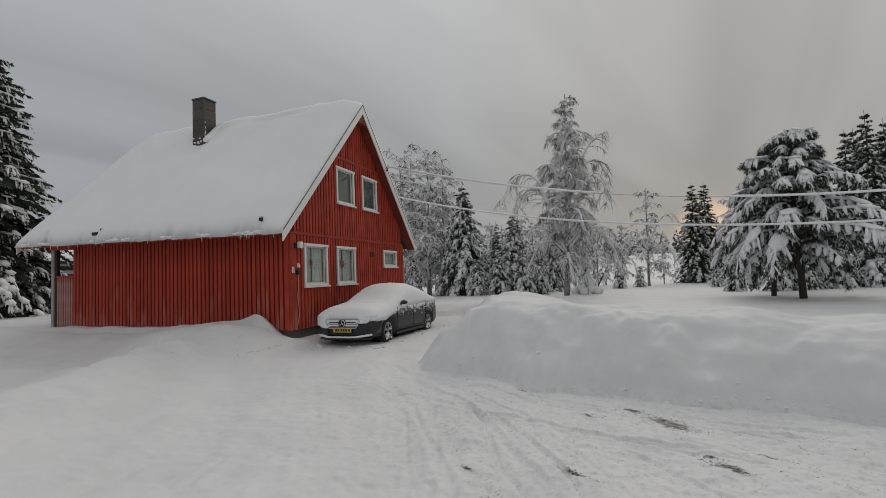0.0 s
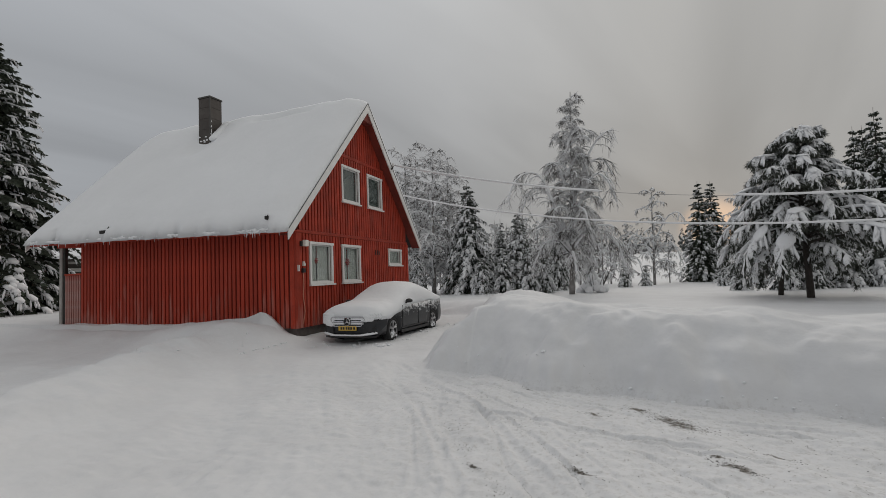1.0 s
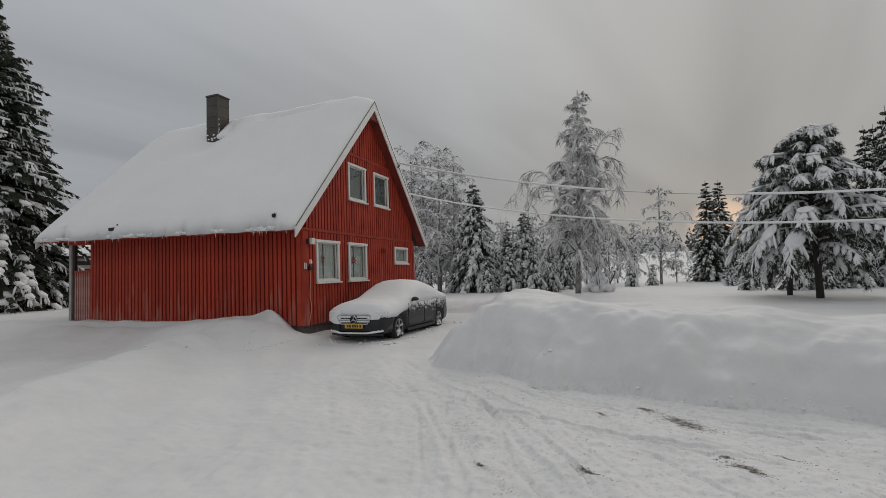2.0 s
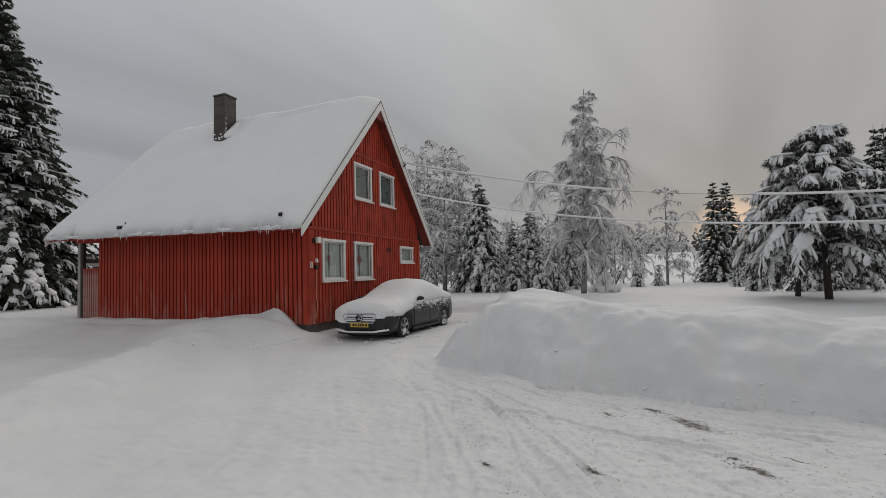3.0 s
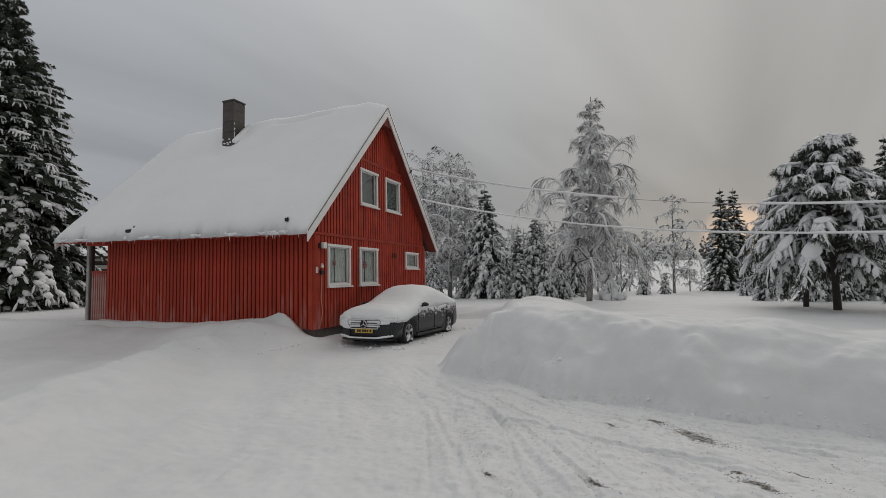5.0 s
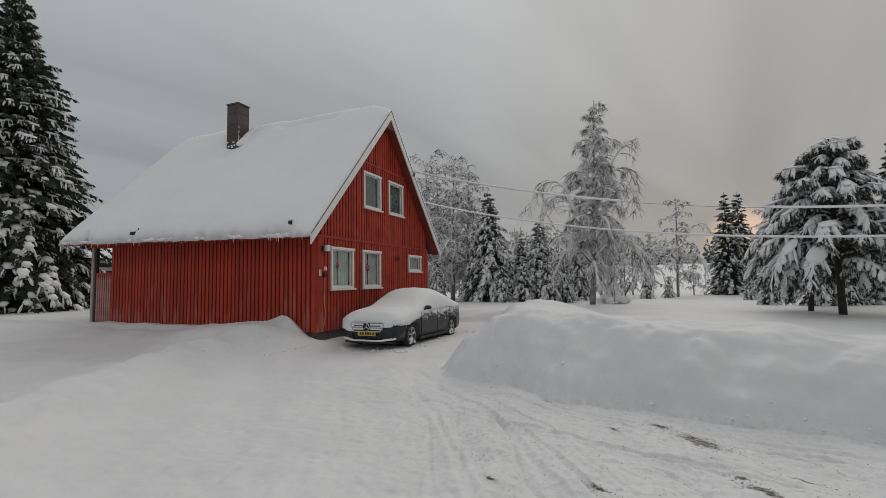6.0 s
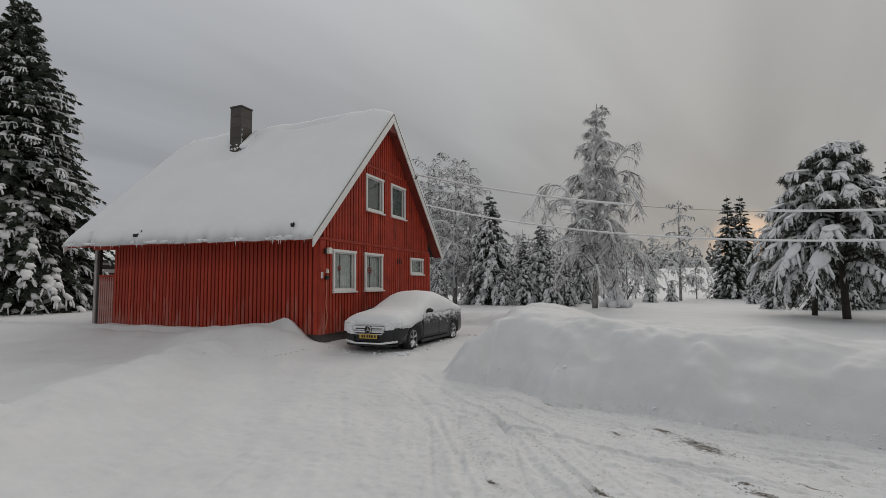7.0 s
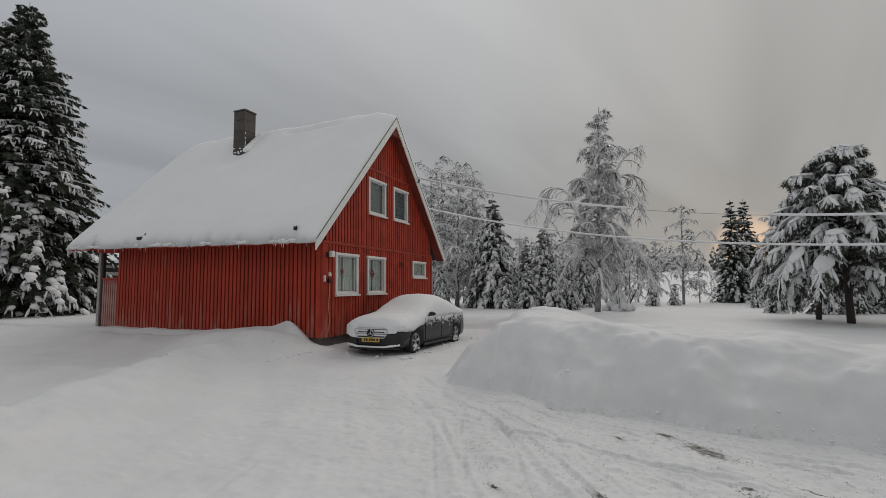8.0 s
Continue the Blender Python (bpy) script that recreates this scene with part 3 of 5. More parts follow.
# gap shade is in this backing's colour too
front_wall = part("front_wall", front, M_RED_SHADE, house, "red painted long wall of upright boards")
back = Geo()
back.box(-8.46, WID - 0.18, BASE, -0.2, WID, under_roof(WID) + 0.02)
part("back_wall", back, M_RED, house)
far = Geo()
far.prism([(0.18, BASE), (WID - 0.18, BASE), (WID - 0.18, under_roof(WID - 0.18)), (RIDGE, under_roof(RIDGE)), (0.18, under_roof(0.18))], "x", -8.46, -8.28)
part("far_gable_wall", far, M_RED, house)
part("upper_floor", Geo().box(-8.28, 0.18, 3.0, -0.2, WID - 0.18, 3.2), M_PLASTER, house)
part("room_partition", Geo().prism([(0.18, 0.7), (WID - 0.18, 0.7), (WID - 0.18, under_roof(0.18)), (RIDGE, under_roof(RIDGE)), (0.18, under_roof(0.18))], "x", -3.2, -3.1), M_PLASTER, house)
part("lower_floor", Geo().box(-8.28, 0.18, 0.6, -0.2, WID - 0.18, 0.7), M_PLASTER, house)
# foundation
part("foundation", Geo().box(-8.4, 0.06, -0.3, -0.06, WID - 0.06, BASE - 0.004), M_CONCRETE, house, "dark concrete block foundation")
# level trim bands on the gable
for z, half in ((3.12, WID / 2), (5.74, 1.62)):
    part("trim_band", Geo().box(0.0, RIDGE - half, z - 0.045, 0.052, RIDGE + half, z + 0.045, 0.008), M_RED, house)
# corner boards
part("corner_board", Geo().box(-0.02, -0.055, BASE - 0.03, 0.055, 0.10, 3.07, 0.008), M_RED, house)
part("corner_board", Geo().box(-0.02, WID - 0.1, BASE - 0.03, 0.055, WID + 0.05, 3.07, 0.008), M_RED, house)
part("corner_board", Geo().box(-0.17, -0.058, BASE - 0.03, -0.025, -0.004, 3.07, 0.008), M_RED, house)

# roof deck, soffits and white bargeboards
roof = Geo()
roof.prism([(EAVE_Y, EAVE_Z - 0.02), (RIDGE, PEAK_Z - 0.02), (RIDGE, PEAK_Z - 0.2), (EAVE_Y + 0.06, EAVE_Z - 0.08)], "x", FAR_X, OVER)
roof.prism([(2 * RIDGE - EAVE_Y, EAVE_Z - 0.02), (2 * RIDGE - EAVE_Y - 0.06, EAVE_Z - 0.14), (RIDGE, PEAK_Z - 0.2), (RIDGE, PEAK_Z - 0.02)], "x", FAR_X, OVER)
roof_deck = part("roof", roof, M_ROOF, house, "dark roof deck hidden under snow", fix=True)
part("fascia", Geo().box(FAR_X + 0.02, EAVE_Y + 0.07, EAVE_Z - 0.13, OVER - 0.01, EAVE_Y + 0.10, EAVE_Z - 0.01), M_RED, house, "red eave fascia")
part("soffit", Geo().box(FAR_X + 0.05, EAVE_Y + 0.12, EAVE_Z - 0.06, OVER - 0.01, -0.05, EAVE_Z - 0.03), M_RED, house)
for side in (-1, 1):
    y_low = RIDGE + side * (RIDGE - EAVE_Y - 0.1)
    z_low = PEAK_Z - SLOPE * (RIDGE - EAVE_Y - 0.1)
    # overhang's underside shade painted in with the darker red
    part("gable_soffit", Geo().prism([(y_low, z_low - 0.28), (RIDGE, PEAK_Z - 0.28), (RIDGE, PEAK_Z - 0.25), (y_low, z_low - 0.25)], "x", 0.0, OVER), M_RED_SHADE, house, "red painted soffit", fix=True)
# apex filler, its shade likewise in the colour
part("gable_soffit", Geo().prism([(RIDGE - 0.35, PEAK_Z - 0.275 - 0.35 * SLOPE), (RIDGE + 0.35, PEAK_Z - 0.275 - 0.35 * SLOPE), (RIDGE, PEAK_Z - 0.255)], "x", 0.045, OVER), M_RED_SHADE, house, fix=True)
for x0 in (OVER + 0.002, FAR_X - 0.04):
    for side in (-1, 1):
        ye, k = RIDGE + side * (RIDGE - EAVE_Y + 0.03), 0.27
        ze = PEAK_Z - SLOPE * (RIDGE - EAVE_Y + 0.03)
        part("bargeboard", Geo().prism([(ye, ze), (RIDGE, PEAK_Z), (RIDGE, PEAK_Z - k * 1.1), (ye, ze - k)], "x", x0, x0 + 0.035), M_WHITE, house, "white painted bargeboard", fix=True)
        part("rake_edge", Geo().prism([(ye, ze + 0.028), (RIDGE, PEAK_Z + 0.028), (RIDGE, PEAK_Z + 0.004), (ye, ze + 0.004)], "x", x0 - 0.02, x0 + 0.046), M_TIN, house, "dark tin rake edge", fix=True)

# open porch end of the long wall: half-height panel, post, top plate
part("porch_post", Geo().box(-9.5, -0.06, 0.3, -9.38, 0.07, 3.05, 0.01), M_GREYWOOD, house, "grey weathered corner post")
part("porch_post", Geo().box(-9.36, -0.03, 0.3, -9.26, 0.07, 3.05, 0.01), M_DARK, house)
part("porch_plate", Geo().box(-9.6, -0.08, 2.95, -8.46, 0.12, 3.12, 0.01), M_RED, house)
part("porch_rail", Geo().box(-9.26, -0.05, 2.22, -8.46, 0.09, 2.28, 0.008), M_RED, house)
porch_panel = part("porch_panel", Geo().box(-9.26, 0.0, 0.3, -8.46, 0.06, 2.22), M_RED, house)
part("porch_floor", Geo().box(-9.5, 0.1, 0.35, -8.46, WID, 0.5), M_GREYWOOD, house)
part("porch_post", Geo().box(-9.5, WID - 0.1, 0.3, -9.38, WID + 0.02, 3.05, 0.01), M_GREYWOOD, house)


def curtain(y0, y1, z0, z1, x, mat, parent, folds, name="curtain"):
    g = Geo()
    n = max(8, folds * 8)
    rows = []
    for z in (z0, (z0 + z1) / 2, z1):
        rows.append([(x + 0.02 * math.sin(i / n * folds * 2 * math.pi) * (1.2 if z < z1 else 0.7), y0 + (y1 - y0) * i / n, z) for i in range(n + 1)])
    g.loft(rows, closed=False, caps=False)
    k = len(g.v)
    g.v += [(a - 0.004, b, c) for a, b, c in g.v]
    g.f += [tuple(k + i for i in reversed(f)) for f in g.f]
    return part(name, g, mat, parent, smooth=True)


def window(kind, y0, y1, z0, z1):
    win = part("window", Geo().box(-0.16, y0 + 0.05, z0 + 0.05, -0.13, y0 + 0.1, z1 - 0.05), M_WHITE, house, "white framed window with glass pane")
    f, w = 0.08, 0.055
    part("casing", Geo().box(0.0, y0 - 0.03, z1 - f, w + 0.012, y1 + 0.03, z1, 0.008), M_WHITE, win)
    part("casing", Geo().box(0.0, y0, z0 + 0.102, w, y0 + f, z1 - f - 0.002, 0.008), M_WHITE, win)
    part("casing", Geo().box(0.0, y1 - f, z0 + 0.102, w, y1, z1 - f - 0.002, 0.008), M_WHITE, win)
    part("casing", Geo().box(0.0, y0, z0 + 0.03, w, y1, z0 + 0.10, 0.008), M_WHITE, win)
    part("sill", Geo().box(0.0, y0 - 0.04, z0 - 0.02, 0.11, y1 + 0.04, z0 + 0.028, 0.008), M_WHITE, win, "white sill dusted with snow")
    a, b, c, d = y0 + f - 0.015, y1 - f + 0.015, z0 + 0.085, z1 - f + 0.015
    s = 0.042
    sash = Geo().box(-0.075, a, c, -0.02, a + s, d).box(-0.075, b - s, c, -0.02, b, d).box(-0.075, a + s, c, -0.02, b - s, c + s).box(-0.075, a + s, d - s, -0.02, b - s, d)
    part("sash", sash, M_WHITE, win)
    pane = part("pane", Geo().box(-0.052, a + s - 0.005, c + s - 0.005, -0.042, b - s + 0.005, d - s + 0.005), M_GLASS, win)
    pane.visible_shadow = False
    if kind == "lower":
        m = (a + b) / 2
        curtain(a - 0.02, m - 0.10, c, d, -0.115, M_CURTAIN, win, 4)
        curtain(m - 0.02, b + 0.02, c, d, -0.125, M_CURTAIN, win, 5)
    elif kind == "upper":
        curtain(a - 0.02, b + 0.02, c, d, -0.12, M_BLIND, win, 1, "blind")
    else:
        curtain(a - 0.02, b + 0.02, c, d, -0.115, M_CURTAIN, win, 5)
    return win


for row in WINDOWS:
    window(*row)


def star(y, z, r, x):
    """Paper window star with eight points."""
    bm = bmesh.new()
    ring = []
    for i in range(16):
        k = r if i % 2 == 0 else r * 0.42
        w = math.pi * i / 8
        ring.append(bm.verts.new((x, y + k * math.sin(w), z + k * math.cos(w))))
    mid = bm.verts.new((x + 0.012, y, z)), bm.verts.new((x - 0.012, y, z))
    for i in range(16):
        bm.faces.new((ring[i], ring[(i + 1) % 16], mid[0]))
        bm.faces.new((ring[(i + 1) % 16], ring[i], mid[1]))
    g = Geo().take(bm)
    g.tube([(x, y, z + r), (x, y, 2.74)], [0.004, 0.004], 4)
    return tagged(part("paper_star", g, M_STAR), "red paper star hanging in a window", "window star", "window stars")


star(2.72, 2.30, 0.19, -0.068)
star(1.02, 2.33, 0.12, -0.068)

# chimney: sooty brick with a tin cap
CH = (-5.98, 2.95, 0.275)
chimney = part("chimney", Geo().box(CH[0] - CH[2] + 0.012, CH[1] - CH[2] + 0.012, 6.4, CH[0] + CH[2] - 0.012, CH[1] + CH[2] - 0.012, 8.70), M_MORTAR, house, "dark sheet-clad chimney with flat tin cap")
cap = Geo().box(CH[0] - CH[2] - 0.025, CH[1] - CH[2] - 0.025, 8.70, CH[0] + CH[2] + 0.025, CH[1] + CH[2] + 0.025, 8.76, 0.01)
part("cap", cap, M_TIN, chimney, "flat tin cap")

# wall lamp, outlet boxes and the hanging lead at the corner
lamp = thing("wall_lamp", "white square wall lamp on the gable", "wall lamp")
part("bracket", Geo().box(0.042, 0.10, 2.70, 0.10, 0.24, 2.84, 0.01), M_PLASTIC, lamp, "black lamp back plate")
part("shade", Geo().box(0.10, 0.16, 2.70, 0.20, 0.31, 2.87, 0.014), M_LAMP, lamp, "frosted white lamp cover")
outlet = thing("outlet_box", "grey outdoor socket box with hanging lead", "socket")
part("box", Geo().box(0.04, 0.16, 1.98, 0.12, 0.27, 2.10, 0.01), M_PLASTIC, outlet)
part("lid", Geo().prism([(0.20, 2.17), (0.27, 2.17), (0.27, 2.23), (0.22, 2.29)], "x", 0.05, 0.11), M_LAMP, outlet, fix=True)
lead = [(0.08, 0.2 + 0.05 * math.sin(i * 0.9) * (i / 12), 1.98 - i * 0.115) for i in range(13)]
part("lead", Geo().tube(lead, [0.013] * 13, 6), M_LEAD, outlet, "salmon red extension lead", smooth=True)
sign = thing("number_sign", "small white house number bars on the corner board", "house number")
for k in (0, 1):
    part("bar", Geo().box(0.057, -0.02 + k * 0.06, 2.02, 0.066, 0.015 + k * 0.06, 2.19, 0.003), M_WHITE, sign)
orn = thing("wall_ornament", "dark metal wall ornament beside the small window", "ornament")
for k in range(3):
    part("bar", Geo().prism([(4.40 + k * 0.15, 2.57), (4.425 + k * 0.15, 2.57), (4.46 + k * 0.13, 2.74), (4.435 + k * 0.13, 2.74)], "x", 0.05, 0.075), M_DARK, orn, fix=True)

# snow on the roof: rounded slab thinning to the rakes, lumpy over the eaves
rs = Geo()
sx = list(np.linspace(FAR_X - 0.06, FAR_X + 0.8, 8)) + list(np.linspace(FAR_X + 0.95, OVER - 0.6, 74)) + list(np.linspace(OVER - 0.45, OVER + 0.035, 9))
sv = list(np.linspace(-1, -0.86, 8)) + list(np.linspace(-0.82, -0.20, 22)) + [-0.17, -0.15, -0.13, -0.115, -0.10, -0.088, -0.076, -0.064, -0.052, -0.04, -0.03] + [0.0, 0.03] + list(np.linspace(0.06, 0.97, 18)) + [1.0]
rings = []
half = RIDGE - EAVE_Y
for x in sx:
    ex = min(x - FAR_X + 0.06, OVER + 0.06 - x)
    round_x = float(np.clip(ex / 0.75, 0, 1)) ** 0.45
    ring, lo = [], []
    for v in sv:
        y = RIDGE + v * (half + 0.10)
        lip = 0.10 * float(vnoise(np.array(x * 2.3), np.array(v * 2), 41)) + 0.06 * float(vnoise(np.array(x * 6.0), np.array(v), 42))
        ev = (1 - abs(v)) * half
        round_v = 0.45 + 0.55 * float(np.clip((ev + 0.02) / 0.5, 0, 1)) ** 0.5
        thick = 0.06 + 0.36 * round_x * round_v
        thick *= 1 + 0.10 * float(vnoise(np.array(x * 0.8), np.array(v * 4.0), 43)) + 0.06 * float(vnoise(np.array(x * 2.2), np.array(v * 9.0), 44))
        if -0.105 < v < -0.035 and -4.4 < x < -1.5:
            thick -= 0.26 * math.sin((v + 0.105) / 0.07 * math.pi) ** 0.6 * min(1.0, (x + 4.4) * 2, (-1.5 - x) * 2)
        thick -= 0.30 * math.exp(-((x + 5.9) ** 2 / 0.35 + (y - 2.45) ** 2 / 0.25))
        if abs(v) < 0.08:
            thick -= 0.10 * (1 - abs(v) / 0.08)
        if abs(v) > 0.97:
            y += (lip * 0.8) * (1 if v > 0 else -1)
        base = PEAK_Z - SLOPE * abs(RIDGE - y)
        if v == -1 or v == 1:
            ring.append((x, y, base - 0.0 + lip * 0.6))
        else:
            ring.append((x, y, base + thick))
    for v in (0.98, 0.6, 0.3, 0.0, -0.3, -0.6, -0.98):
        y = RIDGE + v * half
        lo.append((x, y, PEAK_Z - SLOPE * abs(RIDGE - y) - 0.01))
    rings.append(ring + lo)
rs.loft(rings)
tagged(part("roof_snow", rs, M_SNOW, smooth=True, fix=True), "thick smooth snow covering the steep house roof", "snow")
# lumps and short icicles along the eave
lumps = Geo()
rl = random.Random(23)
for i in range(230):
    x = FAR_X + 0.1 + (OVER - FAR_X - 0.3) * (i + rl.random()) / 230
    lumps.blob((x, EAVE_Y - 0.03 + rl.uniform(-0.02, 0.02), EAVE_Z - 0.045 + rl.uniform(-0.03, 0.03)), (rl.uniform(0.03, 0.13), 0, 0), (0, 0.05, 0), (0, 0, rl.uniform(0.015, 0.055)), rl, 0.2)
    if rl.random() < 0.2:
        lumps.tube([(x, EAVE_Y - 0.03, EAVE_Z - 0.05), (x, EAVE_Y - 0.03, EAVE_Z - 0.10 - 0.12 * rl.random())], [0.013, 0.002], 5)
tagged(part("eave_snow", lumps, M_SNOW, smooth=True), "crusty snow and short icicles along the eave", "snow")
# the eave has settled a little towards the gable
for ob in [o for o in scene.objects if o.type == "MESH" and o.name.split(".")[0] in ("roof", "fascia", "soffit", "roof_snow", "eave_snow", "porch_plate", "porch_post", "bargeboard", "rake_edge")]:
    for q in ob.data.vertices:
        z = q.co.z
        q.co.z += -SETTLE * min(q.co.x, 0.0) * min(max((z - 0.6) / 2.4, 0), 1) * min(max((7.7 - z) / 4.5, 0), 1)
# two dark snow hooks showing at the eave
for hx, ww in ((-6.3, 0.15), (-0.3, 0.03)):
    hook = thing("eave_hook", "small dark metal hook poking from the eave snow", "roof hook", "eave hooks")
    zz = EAVE_Z + (0.14 if ww > 0.1 else 0.24) - SETTLE * hx
    part("plate", Geo().box(hx - ww, EAVE_Y - 0.10, zz, hx + ww, EAVE_Y + 0.06, zz + 0.10, 0.02), M_DARK, hook)
    part("prong", Geo().tube([(hx + ww * 0.8, EAVE_Y - 0.04, zz + 0.05), (hx + ww * 1.2, EAVE_Y - 0.04, zz + (0.2 if ww > 0.1 else 0.12))], [0.022, 0.015], 6), M_DARK, hook)
    part("snow_cap", Geo().box(hx - ww * 0.9, EAVE_Y - 0.09, zz + 0.08, hx + ww * 0.9, EAVE_Y + 0.05, zz + 0.15, 0.02), M_SNOW, hook)


# ---- parked car ----
car = thing("car", "dark grey saloon car covered in snow beside the house", "car", at=pose(1.50, 0.10, 0.075, -0.9, 0, -1.0))
CY = [0.0, 0.06, 0.2, 0.5, 0.84, 1.3, 1.8, 2.4, 3.0, 3.6, 4.1, 4.45, 4.62, 4.69]
CW = [0.62, 0.73, 0.81, 0.875, 0.90, 0.905, 0.905, 0.905, 0.905, 0.905, 0.89, 0.85, 0.79, 0.70]
CT = [0.60, 0.68, 0.74, 0.82, 0.88, 0.94, 0.96, 0.97, 0.985, 1.0, 1.02, 1.02, 1.0, 0.9]
CB = [0.26, 0.2, 0.18, 0.17, 0.17, 0.17, 0.17, 0.17, 0.17, 0.17, 0.19, 0.23, 0.28, 0.4]
rings = []
for y, w, t, b in zip(CY, CW, CT, CB):
    halfring = [(w * 0.75, b), (w * 0.95, b + 0.05), (w * 0.99, b + 0.14), (w, 0.5), (w * 0.99, 0.5 + (t - 0.5) * 0.5), (w * 0.955, t - 0.06), (w * 0.86, t), (w * 0.45, t + 0.03)]
    rings.append([(x, y, z) for x, z in halfring] + [(-x, y, z) for x, z in reversed(halfring)])
body_geo = Geo().loft(rings)
cutter = Geo()
for y in (0.84, 3.68):
    for s in (-1, 1):
        cutter.tube([(s * 0.55, y, 0.34), (s * 1.1, y, 0.34)], [0.375, 0.375], 28)
body = part("body", body_geo, M_CAR, car, "dark grey painted body", smooth=True, fix=True)
tool = part("cutter", cutter, M_CAR, car, fix=True)
cut = body.modifiers.new("arches", "BOOLEAN")
cut.object, cut.operation, cut.solver = tool, "DIFFERENCE", "EXACT"
graph = bpy.context.evaluated_depsgraph_get()
carved = bpy.data.meshes.new_from_object(body.evaluated_get(graph))
body.modifiers.clear()
body.data = carved
bpy.data.objects.remove(tool)
carved.shade_smooth()
part("underbody", Geo().box(-0.70, 0.3, 0.2, 0.70, 4.3, 0.55), M_PLASTIC, car)

cabin = []
for y, zb, zt, wb, wt2 in [(1.32, 0.92, 0.95, 0.76, 0.72), (1.6, 0.95, 1.14, 0.79, 0.68), (2.05, 0.96, 1.38, 0.81, 0.62), (2.5, 0.97, 1.44, 0.82, 0.6), (3.0, 0.98, 1.43, 0.82, 0.59), (3.5, 0.99, 1.32, 0.80, 0.58), (4.1, 1.0, 1.04, 0.76, 0.66)]:
    h = [(wb, zb), (wb * 0.55 + wt2 * 0.45, zb * 0.5 + zt * 0.5), (wt2 + 0.03, zt - 0.05), (wt2 - 0.06, zt - 0.005), (wt2 * 0.4, zt + 0.01)]
    cabin.append([(x, y, z) for x, z in h] + [(-x, y, z) for x, z in reversed(h)])
part("cabin_glass", Geo().loft(cabin), M_CARGLASS, car, "dark tinted cabin glass", smooth=True, fix=True)


def wheel(side, y):
    w = part("wheel", Geo().tube([(side * 0.62, y, 0.32), (side * 0.80, y, 0.32)], [0.2, 0.2], 20), M_PLASTIC, car)
    tyre, n = Geo(), 32
    prof = [(0.215, 0.66), (0.30, 0.655), (0.322, 0.69), (0.322, 0.83), (0.30, 0.868), (0.215, 0.862)]
    rr = [[(side * x, y + r * math.cos(a), 0.322 + r * math.sin(a)) for r, x in prof] for a in [2 * math.pi * i / n for i in range(n + 1)]]
    tyre.loft(rr, caps=False)
    part("tyre", tyre, M_TYRE, w, "black rubber tyre caked with snow", smooth=True, fix=True)
    rim = Geo()
    for i in range(5):
        a = 2 * math.pi * i / 5 + 0.3
        for da in (-0.14, 0.14):
            p0 = (side * 0.845, y + 0.05 * math.cos(a), 0.322 + 0.05 * math.sin(a))
            p1 = (side * 0.855, y + 0.205 * math.cos(a + da), 0.322 + 0.205 * math.sin(a + da))
            rim.tube([p0, p1], [0.026, 0.02], 5)
    rim.loft([[(side * x, y + r * math.cos(a), 0.322 + r * math.sin(a)) for r, x in ((0.222, 0.84), (0.222, 0.866), (0.196, 0.862), (0.196, 0.80))] for a in [2 * math.pi * i / n for i in range(n + 1)]], caps=False)
    rim.tube([(side * 0.82, y, 0.322), (side * 0.865, y, 0.322)], [0.05, 0.045], 12)
    part("rim", rim, M_RIM, w, "five-spoke alloy rim", fix=True)
    rng = random.Random(int(y * 10) + side)
    slush = Geo()
    for i in range(9):
        a = rng.uniform(-2.6, -0.5)
        r = rng.uniform(0.10, 0.27)
        slush.blob((side * 0.86, y + r * math.cos(a), 0.322 + r * math.sin(a)), (0.014, 0, 0), (0, 0.06, 0), (0, 0, 0.045), rng, 0.3)
    part("slush", slush, M_SNOW, w, smooth=True)


for y in (0.84, 3.68):
    for s in (-1, 1):
        wheel(s, y)

grille = Geo()
gp = [(-0.46, 0.70), (0.46, 0.70), (0.50, 0.64), (0.40, 0.47), (-0.40, 0.47), (-0.50, 0.64)]
grille.prism([(x, z) for x, z in gp], "y", -0.035, 0.06)
grille_ob = part("grille", grille, M_PLASTIC, car, "black grille with chrome bars and emblem", fix=True)
for i in range(6):
    (x0, z0), (x1, z1) = gp[i], gp[(i + 1) % 6]
    part("surround", Geo().tube([(x0, -0.045, z0), (x1, -0.045, z1)], [0.016, 0.016], 8), M_CHROME, grille_ob)
for x0, x1 in ((-0.44, -0.11), (0.11, 0.44)):
    part("grille_bar", Geo().box(x0, -0.06, 0.565, x1, -0.03, 0.605, 0.01), M_CHROME, grille_ob)
emb = Geo()
emb.loft([[(r * math.cos(a), yy, 0.585 + r * math.sin(a)) for r, yy in ((0.09, -0.05), (0.105, -0.075), (0.09, -0.09))] for a in [2 * math.pi * i / 24 for i in range(25)]], caps=False)
for i in range(3):
    a = math.pi / 2 + i * 2 * math.pi / 3
    emb.tube([(0, -0.07, 0.585), (0.09 * math.cos(a), -0.07, 0.585 + 0.09 * math.sin(a))], [0.02, 0.006], 6)
part("emblem", emb, M_CHROME, grille_ob, "round chrome emblem")
plate = part("number_plate", Geo().box(-0.265, -0.062, 0.36, 0.265, -0.04, 0.475, 0.004), M_PLATE, car, "yellow number plate with dark bars")
for i, wd in enumerate((0.05, 0.05, 0.05, 0.05, 0.05, 0.05)):
    x = -0.2 + i * 0.068 + (0.02 if i > 1 else 0) + (0.02 if i > 4 else 0)
    part("bar", Geo().box(x, -0.066, 0.385, x + wd, -0.0625, 0.45), M_INK, plate)
part("plate_holder", Geo().box(-0.285, -0.04, 0.345, 0.285, -0.0, 0.49, 0.006), M_PLASTIC, car)
